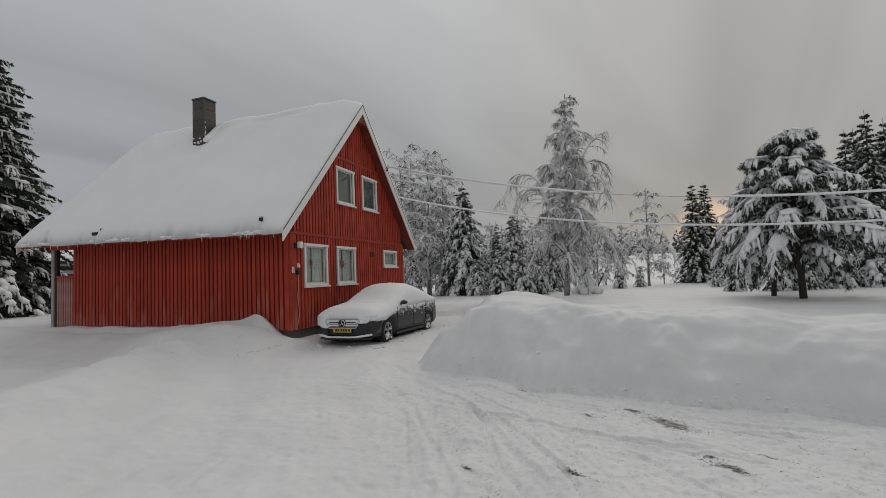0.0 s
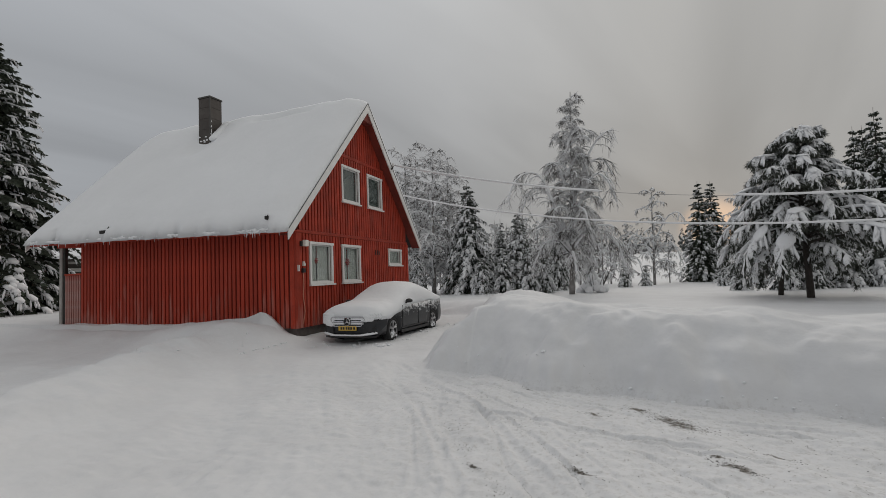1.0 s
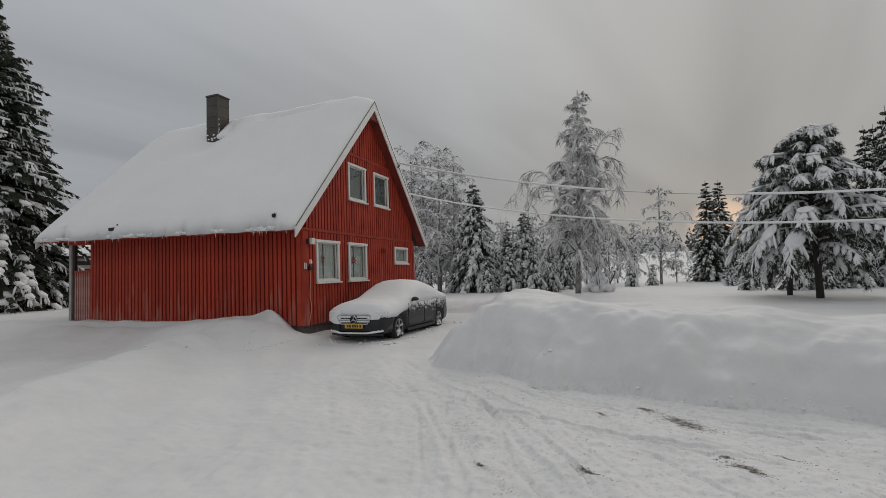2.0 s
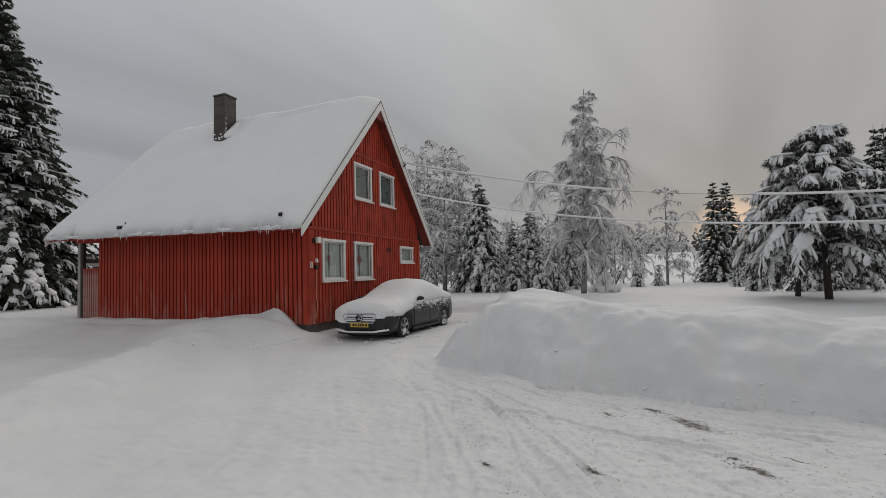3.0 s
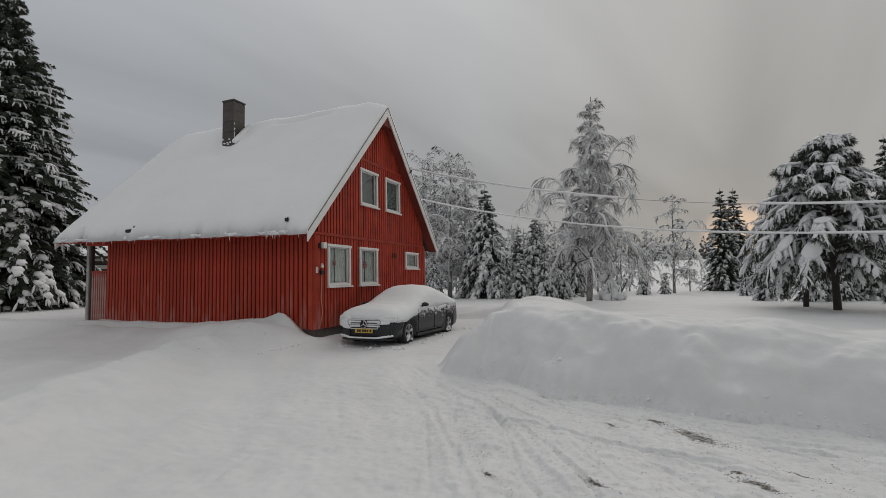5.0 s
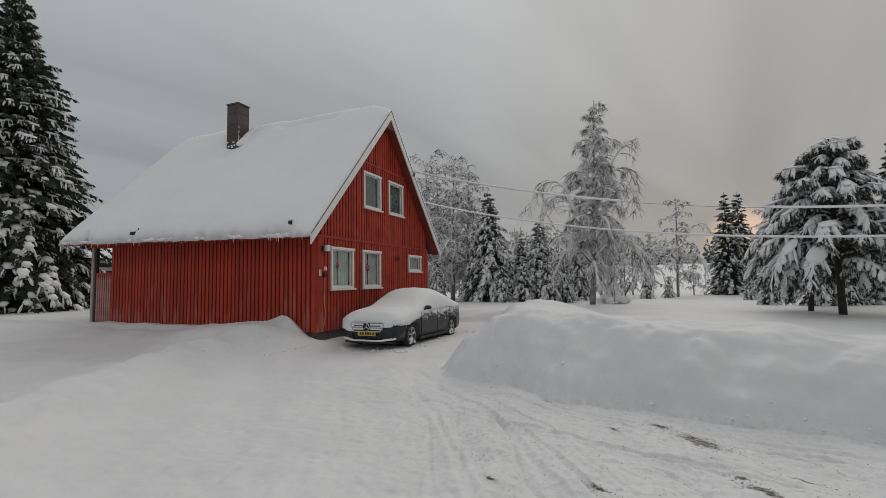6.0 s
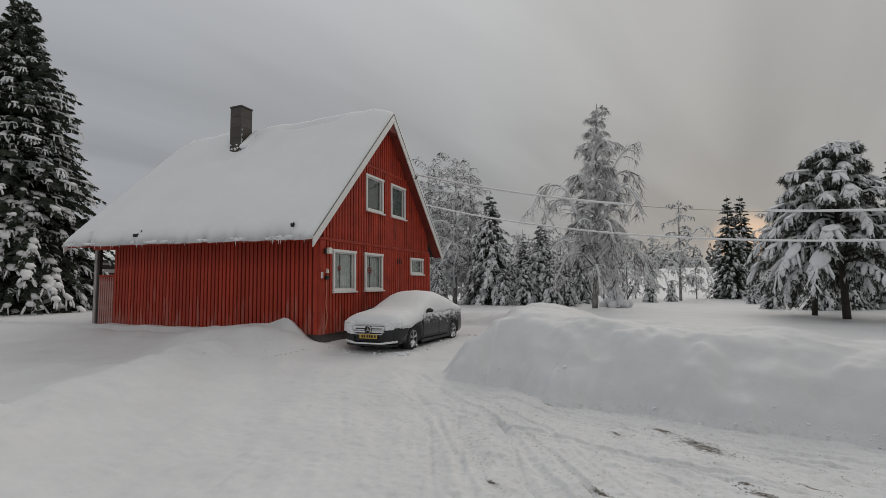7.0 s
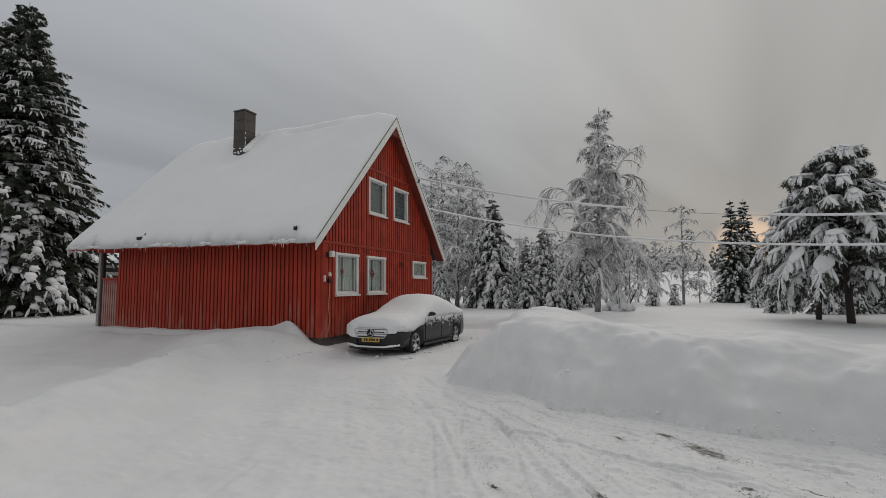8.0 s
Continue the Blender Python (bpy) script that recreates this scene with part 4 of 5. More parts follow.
for s in (-1, 1):
    hl = Geo()
    hl.loft([[(s * 0.52, 0.0, 0.56), (s * 0.52, -0.01, 0.70), (s * 0.52, 0.10, 0.70), (s * 0.52, 0.1, 0.56)], [(s * 0.70, 0.05, 0.56), (s * 0.70, 0.05, 0.71), (s * 0.68, 0.2, 0.71), (s * 0.68, 0.2, 0.56)], [(s * 0.835, 0.22, 0.60), (s * 0.838, 0.24, 0.74), (s * 0.8, 0.32, 0.74), (s * 0.8, 0.3, 0.60)]])
    part("headlight", hl, M_CARGLASS, car, "clear headlight half hidden by snow", fix=True)
    it = Geo().loft([[(s * 0.44, -0.02, 0.25), (s * 0.44, -0.03, 0.42), (s * 0.44, 0.1, 0.42), (s * 0.44, 0.1, 0.25)], [(s * 0.74, 0.055, 0.27), (s * 0.76, 0.05, 0.45), (s * 0.72, 0.2, 0.45), (s * 0.72, 0.2, 0.27)]])
    part("air_intake", it, M_PLASTIC, car, fix=True)
    mirror = Geo()
    mirror.blob((s * 0.99, 1.62, 1.02), (0.10, 0.03, 0), (-0.02, 0.08, 0), (0, 0, 0.075), random.Random(3), 0.02, 2)
    mirror.tube([(s * 0.80, 1.64, 0.95), (s * 0.93, 1.63, 1.0)], [0.025, 0.03], 6)
    part("mirror", mirror, M_PLASTIC, car, "black door mirror", smooth=True)
    for y in (2.36, 3.32):
        part("door_handle", Geo().box(s * 0.895, y - 0.11, 0.80, s * 0.93, y + 0.11, 0.835, 0.01), M_CHROME, car)
    for y in (1.36, 2.46, 3.42):
        part("door_seam", Geo().box(s * 0.898, y - 0.005, 0.3, s * 0.911, y + 0.005, 0.92), M_PLASTIC, car)
    part("side_sill", Geo().box(s * 0.87, 1.25, 0.17, s * 0.92, 3.25, 0.25, 0.015), M_PLASTIC, car)
    part("sill_trim", Geo().box(s * 0.896, 1.25, 0.30, s * 0.914, 3.28, 0.325, 0.004), M_PLASTIC, car)
part("splitter", Geo().loft([[(-0.78, 0.12, 0.17), (-0.78, 0.12, 0.215), (-0.7, 0.25, 0.2)], [(-0.5, -0.05, 0.17), (-0.5, -0.05, 0.215), (-0.4, 0.15, 0.2)], [(0.5, -0.05, 0.17), (0.5, -0.05, 0.215), (0.4, 0.15, 0.2)], [(0.78, 0.12, 0.17), (0.78, 0.12, 0.215), (0.7, 0.25, 0.2)]]), M_PLASTIC, car, "black bumper lip", fix=True)

# snow lying on the car
cs = []
SY = [-0.03, 0.01, 0.1, 0.3, 0.6, 0.9, 1.2, 1.5, 1.8, 2.1, 2.4, 2.7, 3.0, 3.3, 3.6, 3.9, 4.2, 4.45, 4.62, 4.70]
ST = [0.84, 0.93, 0.985, 1.03, 1.065, 1.085, 1.14, 1.25, 1.40, 1.52, 1.585, 1.595, 1.585, 1.54, 1.45, 1.33, 1.23, 1.17, 1.10, 1.0]
SE = [0.715, 0.70, 0.66, 0.62, 0.67, 0.74, 0.79, 0.84, 0.87, 0.93, 0.93, 0.94, 0.94, 0.95, 0.95, 0.95, 0.96, 0.97, 0.98, 0.97]
SW = [0.64, 0.75, 0.845, 0.90, 0.918, 0.922, 0.918, 0.90, 0.88, 0.85, 0.85, 0.85, 0.85, 0.85, 0.86, 0.87, 0.87, 0.84, 0.78, 0.68]
fine = np.linspace(SY[0], SY[-1], 46)
rngc = random.Random(5)
for y in fine:
    t, e, w = (float(np.interp(y, SY, k)) for k in (ST, SE, SW))
    ring = []
    for i in range(25):
        a = math.pi * i / 24
        c, q = math.cos(a), math.sin(a)
        x = w * math.copysign(abs(c) ** 0.62, c)
        z = e + (t - e) * q ** 0.85
        nz = 0.018 * float(vnoise(np.array(x * 4.0), np.array(y * 4.0), 51))
        if i in (0, 24):
            z += 0.055 * float(vnoise(np.array(y * 5.0), np.array(x), 52))
        ring.append((x, y, z + nz))
    ring += [(-w * 0.6, y, e - 0.03), (w * 0.6, y, e - 0.03)]
    cs.append(ring)
cover = part("car_snow", Geo().loft(cs), M_SNOW, smooth=True, fix=True)
cover.matrix_basis = car.matrix_basis.copy()
tagged(cover, "thick rounded snow lying over the parked car", "snow")
lipsnow = Geo()
for i in range(60):
    x = -0.74 + 1.48 * i / 59
    y = 0.16 * max(0, abs(x) - 0.45) / 0.3 - 0.065
    lipsnow.blob((x, y, 0.235 + 0.16 * max(0, abs(x) - 0.35) ** 1.3), (0.06, 0, 0), (0, 0.04, 0), (0, 0, 0.026 + 0.03 * max(0, abs(x) - 0.3)), rngc, 0.12)
# snow packed between the grille bars
for x0, x1 in ((-0.43, -0.12), (0.12, 0.43)):
    for z, k in ((0.645, 0.034), (0.53, 0.03)):
        for i in range(9):
            x = x0 + (x1 - x0) * i / 8
            lipsnow.blob((x, -0.04, z), (0.04, 0, 0), (0, 0.012, 0), (0, 0, k), rngc, 0.1)
for i in range(200):
    x = rngc.choice((-1, -1, 1)) * rngc.uniform(0.48, 0.86)
    z = rngc.uniform(0.46, 0.76)
    y = float(np.interp(abs(x), [0.5, 0.62, 0.73, 0.81, 0.86], [-0.02, 0.0, 0.06, 0.2, 0.34])) - 0.012
    if z > 0.60 + 0.10 * max(0, x - 0.6) * 4 or (x < 0 and z > 0.49 + 0.2 * (abs(x) - 0.48)):
        lipsnow.blob((x, y, z), (0.10, 0.04 * math.copysign(1, x) * (abs(x) - 0.45), 0), (0, 0.016, 0), (0, 0, 0.06), rngc, 0.08)
for i in range(60):
    y = rngc.uniform(0.2, 0.62)
    x = float(np.interp(y, CY, CW))
    lipsnow.blob((x - 0.002, y, rngc.uniform(0.64, 0.72)), (0.010, 0, 0), (0, 0.09, 0), (0, 0, 0.05), rngc, 0.15)
part("bumper_snow", lipsnow, M_SNOW, cover, smooth=True)


# ---- trees ----
def spruce(name, h, rad, seed, whorls, per, twigs, snow, label, needle=None, lod=1, low=0.05, droop=0.45, group="", fine=0.30, pad=1.0, round_=0):
    """Snow-laden spruce: trunk, needle crown and the snow on its boughs."""
    rng = random.Random(seed)
    tree = thing(name, label, "spruce tree", group)
    part("trunk", Geo().tube([(0, 0, -0.3), (0, 0, h * 0.5), (0, 0, h)], [h * 0.016, h * 0.009, 0.01], 7), M_BARK, tree, smooth=True)
    crown, pads = Geo(), Geo()
    for k in range(whorls):
        f = low + (0.985 - low) * ((k + rng.uniform(-0.3, 0.3)) / whorls)
        z = h * min(max(f, low * 0.8), 0.99)
        for j in range(per if f < 0.8 else max(3, per - 2)):
            a = 2 * math.pi * (j + rng.uniform(-0.35, 0.35)) / per + k * 0.77
            L = rad * ((1 - f) ** 0.8) * rng.uniform(0.6, 1.2) + 0.10 * rad * (1 - f) + 0.06
            z = h * min(max(f + rng.uniform(-0.7, 0.7) * (0.985 - low) / whorls, low * 0.8), 0.992)
            dirv = Vector((math.cos(a), math.sin(a), 0))
            side = Vector((-dirv.y, dirv.x, 0))
            dr = droop * (0.35 + 0.9 * (1 - f)) * rng.uniform(0.7, 1.3)
            lift = 0.5 * f

            def at(s):
                return Vector((0, 0, z)) + dirv * (L * s) + Vector((0, 0, L * (lift * s - dr * s ** 1.4 - 0.35 * dr * s ** 3)))

            crown.tube([at(0), at(0.5), at(1.0)], [0.03 * L / rad + 0.008, 0.018 * L / rad + 0.006, 0.004], 3, False)
            n = max(3, int(twigs * (0.35 + 0.65 * L / rad)))
            for i in range(n):
                s = 0.12 + 0.88 * (i + rng.random()) / n
                p = at(s)
                for sg in (-1, 1):
                    l = (fine * L * (1.08 - s) + 0.23 * fine * rad) * rng.uniform(0.7, 1.25)
                    d = (dirv * rng.uniform(0.45, 0.9) + side * sg * rng.uniform(0.5, 1.0) + Vector((0, 0, -rng.uniform(0.15, 0.75)))).normalized()
                    tip = p + d * l
                    wv = dirv.cross(d).normalized() * (0.16 * l + 0.012) if abs(dirv.dot(d)) < 0.99 else side * 0.05
                    mid = p + d * l * 0.45 + Vector((0, 0, rng.uniform(0.0, 0.05) * l))
                    m = len(crown.v)
                    flat = side.cross(d).normalized() * (0.14 * l + 0.01)
                    crown.v += [tuple(p), tuple(mid + flat), tuple(tip), tuple(mid - flat), tuple(mid + wv), tuple(mid - wv + Vector((0, 0, -0.2 * l)))]
                    crown.f += [(m, m + 1, m + 2, m + 3), (m, m + 4, m + 2), (m, m + 5, m + 2)]
                    if lod > 0:
                        for _ in range(2):
                            q = p + d * l * rng.uniform(0.3, 0.95)
                            e = (d + Vector((rng.uniform(-1, 1), rng.uniform(-1, 1), rng.uniform(-1.1, 0.2)))).normalized() * l * 0.38
                            o = e.cross(d)
                            o = o.normalized() * 0.07 * l if o.length > 1e-6 else side * 0.01
                            m = len(crown.v)
                            crown.v += [tuple(q - o), tuple(q + o), tuple(q + e)]
                            crown.f.append((m, m + 1, m + 2))
            # snow cushions with hanging fingers, some boughs swept bare
            load = rng.choice((0.35, 0.8, 1.0, 1.25))
            for i in range(max(1, int(round(load * snow * (0.8 + 2.6 * L / rad))))):
                q = rng.uniform(0.35, 1.0)
                ahead = at(min(1.0, q + 0.1)) - at(q - 0.1)
                w = min(0.24, pad * ((0.05 + 0.07 * rng.random()) * L + 0.028 * rad) * rng.uniform(0.6, 1.3))
                spot = at(q) + side * rng.uniform(-1.0, 1.0) * 0.22 * L * (1.1 - q) + Vector((0, 0, 0.02))
                hand(pads, spot, ahead, w, w * rng.uniform(1.8, 3.0), rng, rng.choice((2, 3)), round_)
    tagged(part("crown", crown, needle or M_NEEDLE, tree, "dark green needled boughs"), kind="stuff")
    tagged(part("snow_load", pads, M_SNOW_TREE, tree, "clumps of snow on the boughs", smooth=True), kind="stuff")
    return tree


def arc(p, d, length, bend, n, rng, jitter=0.06):
    """A limb that sets out along d and bends over under its load."""
    out, p, d = [Vector(p)], Vector(p), Vector(d).normalized()
    for i in range(n):
        d = (d + Vector((rng.uniform(-jitter, jitter), rng.uniform(-jitter, jitter), -bend * (0.5 + i / n)))).normalized()
        p = p + d * (length / n)
        out.append(p.copy())
    return out


def hand(pads, c, run, w, l, rng, fingers, lod=1):
    """A cushion of snow on a bough end, with fingers of loaded twigs hanging from its rim."""
    run = run.normalized()
    side = run.cross(Vector((0, 0, 1)))
    side = side.normalized() if side.length > 0.05 else Vector((1, 0, 0))
    up = side.cross(run).normalized()
    up = -up if up.z < 0 else up
    pads.blob(c + up * w * 0.15, run * l * 0.5, side * w * rng.uniform(0.75, 1.1), up * w * rng.uniform(0.26, 0.42), rng, 0.16, lod)
    for i in range(fingers):
        q = (i + rng.uniform(0.2, 0.8)) / fingers * 2 - 1
        d = (run * rng.uniform(0.25, 0.7) + side * q * 0.5 + Vector((0, 0, -rng.uniform(0.7, 1.2)))).normalized()
        f = w * rng.uniform(0.9, 2.4)
        t = side.cross(d)
        t = t.normalized() if t.length > 0.05 else up
        b = c + run * l * rng.uniform(0.1, 0.42) * (1 - 0.5 * q * q) + side * w * q * 0.9
        pads.blob(b + d * f * 0.42, d * f * 0.6, side * w * rng.uniform(0.16, 0.3), t * w * 0.2, rng, 0.2, max(0, lod - 1))


def smooth_path(ctrl, n):
    """Points along a soft curve through the given ones."""
    c = [Vector(p) for p in ctrl]
    c = [c[0] * 2 - c[1]] + c + [c[-1] * 2 - c[-2]]
    out = []
    for i in range(n + 1):
        t = i / n * (len(c) - 3)
        k = min(int(t), len(c) - 4)
        t -= k
        a, b, d, e = c[k:k + 4]
        out.append(0.5 * (2 * b + (d - a) * t + (2 * a - 5 * b + 4 * d - e) * t * t + (3 * b - a - 3 * d + e) * t ** 3))
    return out


def birch(name, h, seed, limbs, subs, hang, label, spread_r=0.34, frost=0.5, low=0.22, trunk_r=0.014, bend=0.22, arches=(), group="", thick=1.0, lean=0.02, taper=1.0, weep=1.0):
    """Birch with arching limbs and long hanging twigs, rimed in whole sprays; arches: great bowed limbs through given places."""
    rng = random.Random(seed)
    tree = thing(name, label, "birch tree", group)
    trunk_pts = arc((0, 0, -0.3), (lean, 0.0, 1), h + 0.3, 0.0, 10, rng, 0.014)
    part("trunk", Geo().tube(trunk_pts, [h * trunk_r * (1 - 0.93 * i / 10) + 0.01 for i in range(11)], 8), M_TREE_BIRCH, tree, "snow-plastered birch trunk", smooth=True)
    wood, rime, load = Geo(), Geo(), Geo()

    def dress(pts, L, r, b):
        n = len(pts) - 1
        reach = 0.3 + 0.7 * min(1.0, L / (h * spread_r))
        wood.tube(pts, [r * (1 - 0.85 * i / n) + 0.004 for i in range(n + 1)], 5, False)
        load.tube([q + Vector((0, 0, r * 0.8 * (1 - 0.8 * i / n) + 0.010)) for i, q in enumerate(pts)], [r * 1.05 * (1 - 0.6 * i / n) + 0.032 for i in range(n + 1)], 5, False)
        count = max(4, int(subs * reach))
        for i in range(count):
            s = 0.12 + 0.88 * (i + rng.random()) / count
            k = min(n - 1, int(s * n))
            q = pts[k].lerp(pts[k + 1], min(1.0, s * n - k))
            run = (pts[k + 1] - pts[k]).normalized()
            w = rng.uniform(0, 2 * math.pi)
            sd = (run * 0.7 + Vector((math.cos(w), math.sin(w), rng.uniform(0.0, 0.8))) * 0.8).normalized()
            l = min(L, h * 0.34) * rng.uniform(0.2, 0.5) * (1.15 - 0.6 * s)
            sp = arc(q, sd, l, (b + 0.12) * rng.uniform(0.8, 1.8) * weep, 6, rng, 0.12)
            wood.tube(sp, [0.013 * thick * (1 - 0.8 * t / 6) + 0.003 for t in range(7)], 3, False)
            iced = rng.random() < frost
            if iced or rng.random() < 0.5:
                load.tube([u + Vector((0, 0, 0.012 * thick)) for u in sp], [(0.034 if iced else 0.02) * thick * (1 - 0.6 * t / 6) for t in range(7)], 3, False)
            for j in range(hang):
                t = rng.uniform(0.15, 1.0) * 5.99
                c = int(t)
                g0 = sp[c].lerp(sp[c + 1], t - c)
                v = rng.uniform(0, 2 * math.pi)
                td = (sp[c + 1] - sp[c]).normalized() * 0.8 + Vector((math.cos(v), math.sin(v), rng.uniform(-0.9, 0.6))) * 0.75
                tw = arc(g0, td, reach * rng.uniform(0.2, 0.9) * (0.34 + 0.03 * h), rng.uniform(0.1, 0.5) * weep, 3, rng, 0.12)
                white = rng.random() < (0.78 if iced else 0.22)
                r0 = (0.0105 if white else 0.0085) * thick
                (rime if white else wood).tube(tw, [r0, r0 * 0.9, r0 * 0.65, r0 * 0.25], 3, False)

    for i in range(limbs):
        f = low + (0.97 - low) * (i + rng.random()) / limbs
        k = min(9, int(f * 10))
        p = trunk_pts[k].lerp(trunk_pts[k + 1], f * 10 - k)
        a = i * 2.4 + rng.uniform(-0.5, 0.5)
        L = h * spread_r * 1.1 * (1.08 - f) ** taper * rng.uniform(0.45, 1.2) + 0.04 * h
        pts = arc(p, (math.cos(a), math.sin(a), rng.uniform(0.9, 2.4)), L, bend * rng.uniform(0.8, 1.5) * weep, 9, rng, 0.08)
        dress(pts, L, 0.0045 * h * (1.15 - f) + 0.008, bend)
    for ctrl in arches:
        pts = smooth_path(ctrl, 14)
        L = sum((b - a).length for a, b in zip(pts, pts[1:]))
        dress(pts, L, 0.0048 * h, bend * 0.9)
    tagged(part("branchwork", wood, M_TWIG, tree, "dark bare branches"), kind="stuff")
    tagged(part("twig_rime", rime, M_FROST, tree, "drooping twigs white with rime"), kind="stuff")
    tagged(part("snow_load", load, M_SNOW_TREE, tree, "snow lying along the branches", smooth=True), kind="stuff")
    return tree


def pine(name, h, seed, limbs, label, rad, low, loads=1.0, trunk_r=0.017, lean=(0.0, 0.01), power=0.8):
    """Pine with drooping boughs under heavy snow cushions."""
    rng = random.Random(seed)
    tree = thing(name, label, "pine tree")
    tp = arc((0, 0, -0.3), (lean[0], lean[1], 1), h + 0.1, 0.0, 8, rng, 0.012)
    part("trunk", Geo().tube(tp, [h * trunk_r * (1 - 0.85 * i / 8) + 0.02 for i in range(9)], 9), M_BARK, tree, "rough dark pine trunk", smooth=True)
    wood, tuft, pads = Geo(), Geo(), Geo()

    def brush(e, count, size):
        for c in range(1, len(e)):
            ax = (e[c] - e[c - 1]).normalized()
            for _ in range(count):
                nd = (ax * 0.9 + Vector((rng.uniform(-1, 1), rng.uniform(-1, 1), rng.uniform(-1.1, 0.6)))).normalized()
                o = nd.cross(Vector((rng.uniform(-1, 1), rng.uniform(-1, 1), rng.uniform(-1, 1)))).normalized() * 0.013
                st = e[c].lerp(e[c - 1], rng.random())
                m = len(tuft.v)
                tuft.v += [tuple(st - o), tuple(st + o), tuple(st + nd * size * rng.uniform(0.6, 1.2))]
                tuft.f.append((m, m + 1, m + 2))

    for i in range(limbs):
        f = low + (0.97 - low) * (i + rng.random()) / limbs
        k = min(7, int(f * 8))
        p = tp[k].lerp(tp[k + 1], f * 8 - k)
        a = i * 2.39996 + rng.uniform(-0.5, 0.5)
        g = (f - low) / (1 - low)
        L = rad * (1.04 - g) ** power * rng.choice((0.6, 0.8, 0.92, 1.0, 1.12)) + 0.22
        pts = arc(p, (math.cos(a), math.sin(a), 0.25 + 0.9 * f * f), L * 1.12, 0.145 * rng.uniform(0.7, 1.6), 8, rng, 0.09)
        wood.tube(pts, [0.05 * (1 - 0.8 * t / 8) * (0.5 + L / rad * 0.5) + 0.006 for t in range(9)], 4, False)
        heavy = f > 0.36 and rng.random() < 0.95
        pads.tube([q + Vector((0, 0, 0.05)) for q in pts[2:]], [0.02, 0.035, 0.05, 0.06, 0.055, 0.045, 0.03], 6)
        for s in range(2, 9):
            run = (pts[s] - pts[s - 1]).normalized()
            lat = run.cross(Vector((0, 0, 1))).normalized()
            for b in (-1, 1):
                for _ in range(1 + (s > 5)):
                    d = (run * rng.uniform(0.4, 1.0) + lat * b * rng.uniform(0.2, 0.9) + Vector((0, 0, rng.uniform(-0.9, 0.0)))).normalized()
                    l = rng.uniform(0.3, 0.62) * (0.6 + 0.4 * L / rad)
                    e = arc(pts[s], d, l, rng.uniform(0.15, 0.5), 4, rng, 0.12)
                    wood.tube(e, [0.012, 0.01, 0.008, 0.006, 0.004], 3, False)
                    brush(e, 19, 0.22)
                    if rng.random() < (0.97 if s > 3 else 0.6) * loads:
                        w = rng.choice((0.065, 0.08, 0.095, 0.12)) * (0.75 + 0.25 * L / rad)
                        hand(pads, e[2] + Vector((0, 0, 0.03)), e[4] - e[1], w, l * rng.uniform(0.9, 1.3), rng, rng.choice((3, 4)), 1)
        if heavy:
            s = rng.choice((5, 6, 7))
            w = rng.uniform(0.18, 0.34) * (0.45 + 0.55 * L / rad)
            hand(pads, pts[s] + Vector((0, 0, 0.05)), pts[8] - pts[5], w, w * rng.uniform(2.4, 3.6), rng, rng.randint(6, 10), 2)
    for k in range(4):
        a = k * 1.9
        e = arc(tp[8] - Vector((0, 0, 0.22 + 0.05 * k)), (0.5 * math.cos(a), 0.5 * math.sin(a), 0.9), 0.34, -0.05, 4, rng, 0.08)
        wood.tube(e, [0.014, 0.012, 0.01, 0.008, 0.006], 4, False)
        brush(e, 10, 0.11)
        pads.blob(e[3], (e[4] - e[1]) * 0.6, (0.05, 0, 0), (0, 0.05, 0), rng, 0.2, 1)
    tagged(part("branchwork", wood, M_BARK, tree), kind="stuff")
    tagged(part("foliage", tuft, M_PINE, tree, "dark green needle tufts"), kind="stuff")
    tagged(part("snow_load", pads, M_SNOW_TREE, tree, "heavy snow cushions on the boughs", smooth=True), kind="stuff")
    return tree


def stand(tree, x, y, turn=0.0, scale=1.0, sink=0.0):
    tree.matrix_basis = pose(x, y, ground_z(x, y) - sink, 0, 0, turn) @ Matrix.Scale(scale, 4)
    return tree


def again(tree, x, y, turn, scale, sink=0.0, tall=1.0):
    return copy_thing(tree, pose(x, y, ground_z(x, y) - sink, 0, 0, turn) @ Matrix.Diagonal((scale / tree.scale[0], scale / tree.scale[0], scale * tall / tree.scale[0], 1)))


M_TREE_BIRCH = material("snow_plastered_bark", (0.34, 0.33, 0.32), 0.9, alt=(0.10, 0.09, 0.085), scale=3, bump=0.5, bump_scale=25)

def sight(bearing, dist, z=0.0):
    """A place at that bearing and distance from the viewing spot."""
    u = (bearing - 784) / 826
    return (7.93 + dist * (-0.363 + 0.932 * u), -10.51 + dist * (0.932 + 0.363 * u), z)


# tall spruce behind the house end
stand(spruce("spruce_tree", 16.6, 5.0, 11, 50, 13, 34, 2.8, "tall dark green spruce with snow on its drooping boughs", lod=1, droop=0.42, fine=0.18, pad=0.46), -21.4, 3.0)
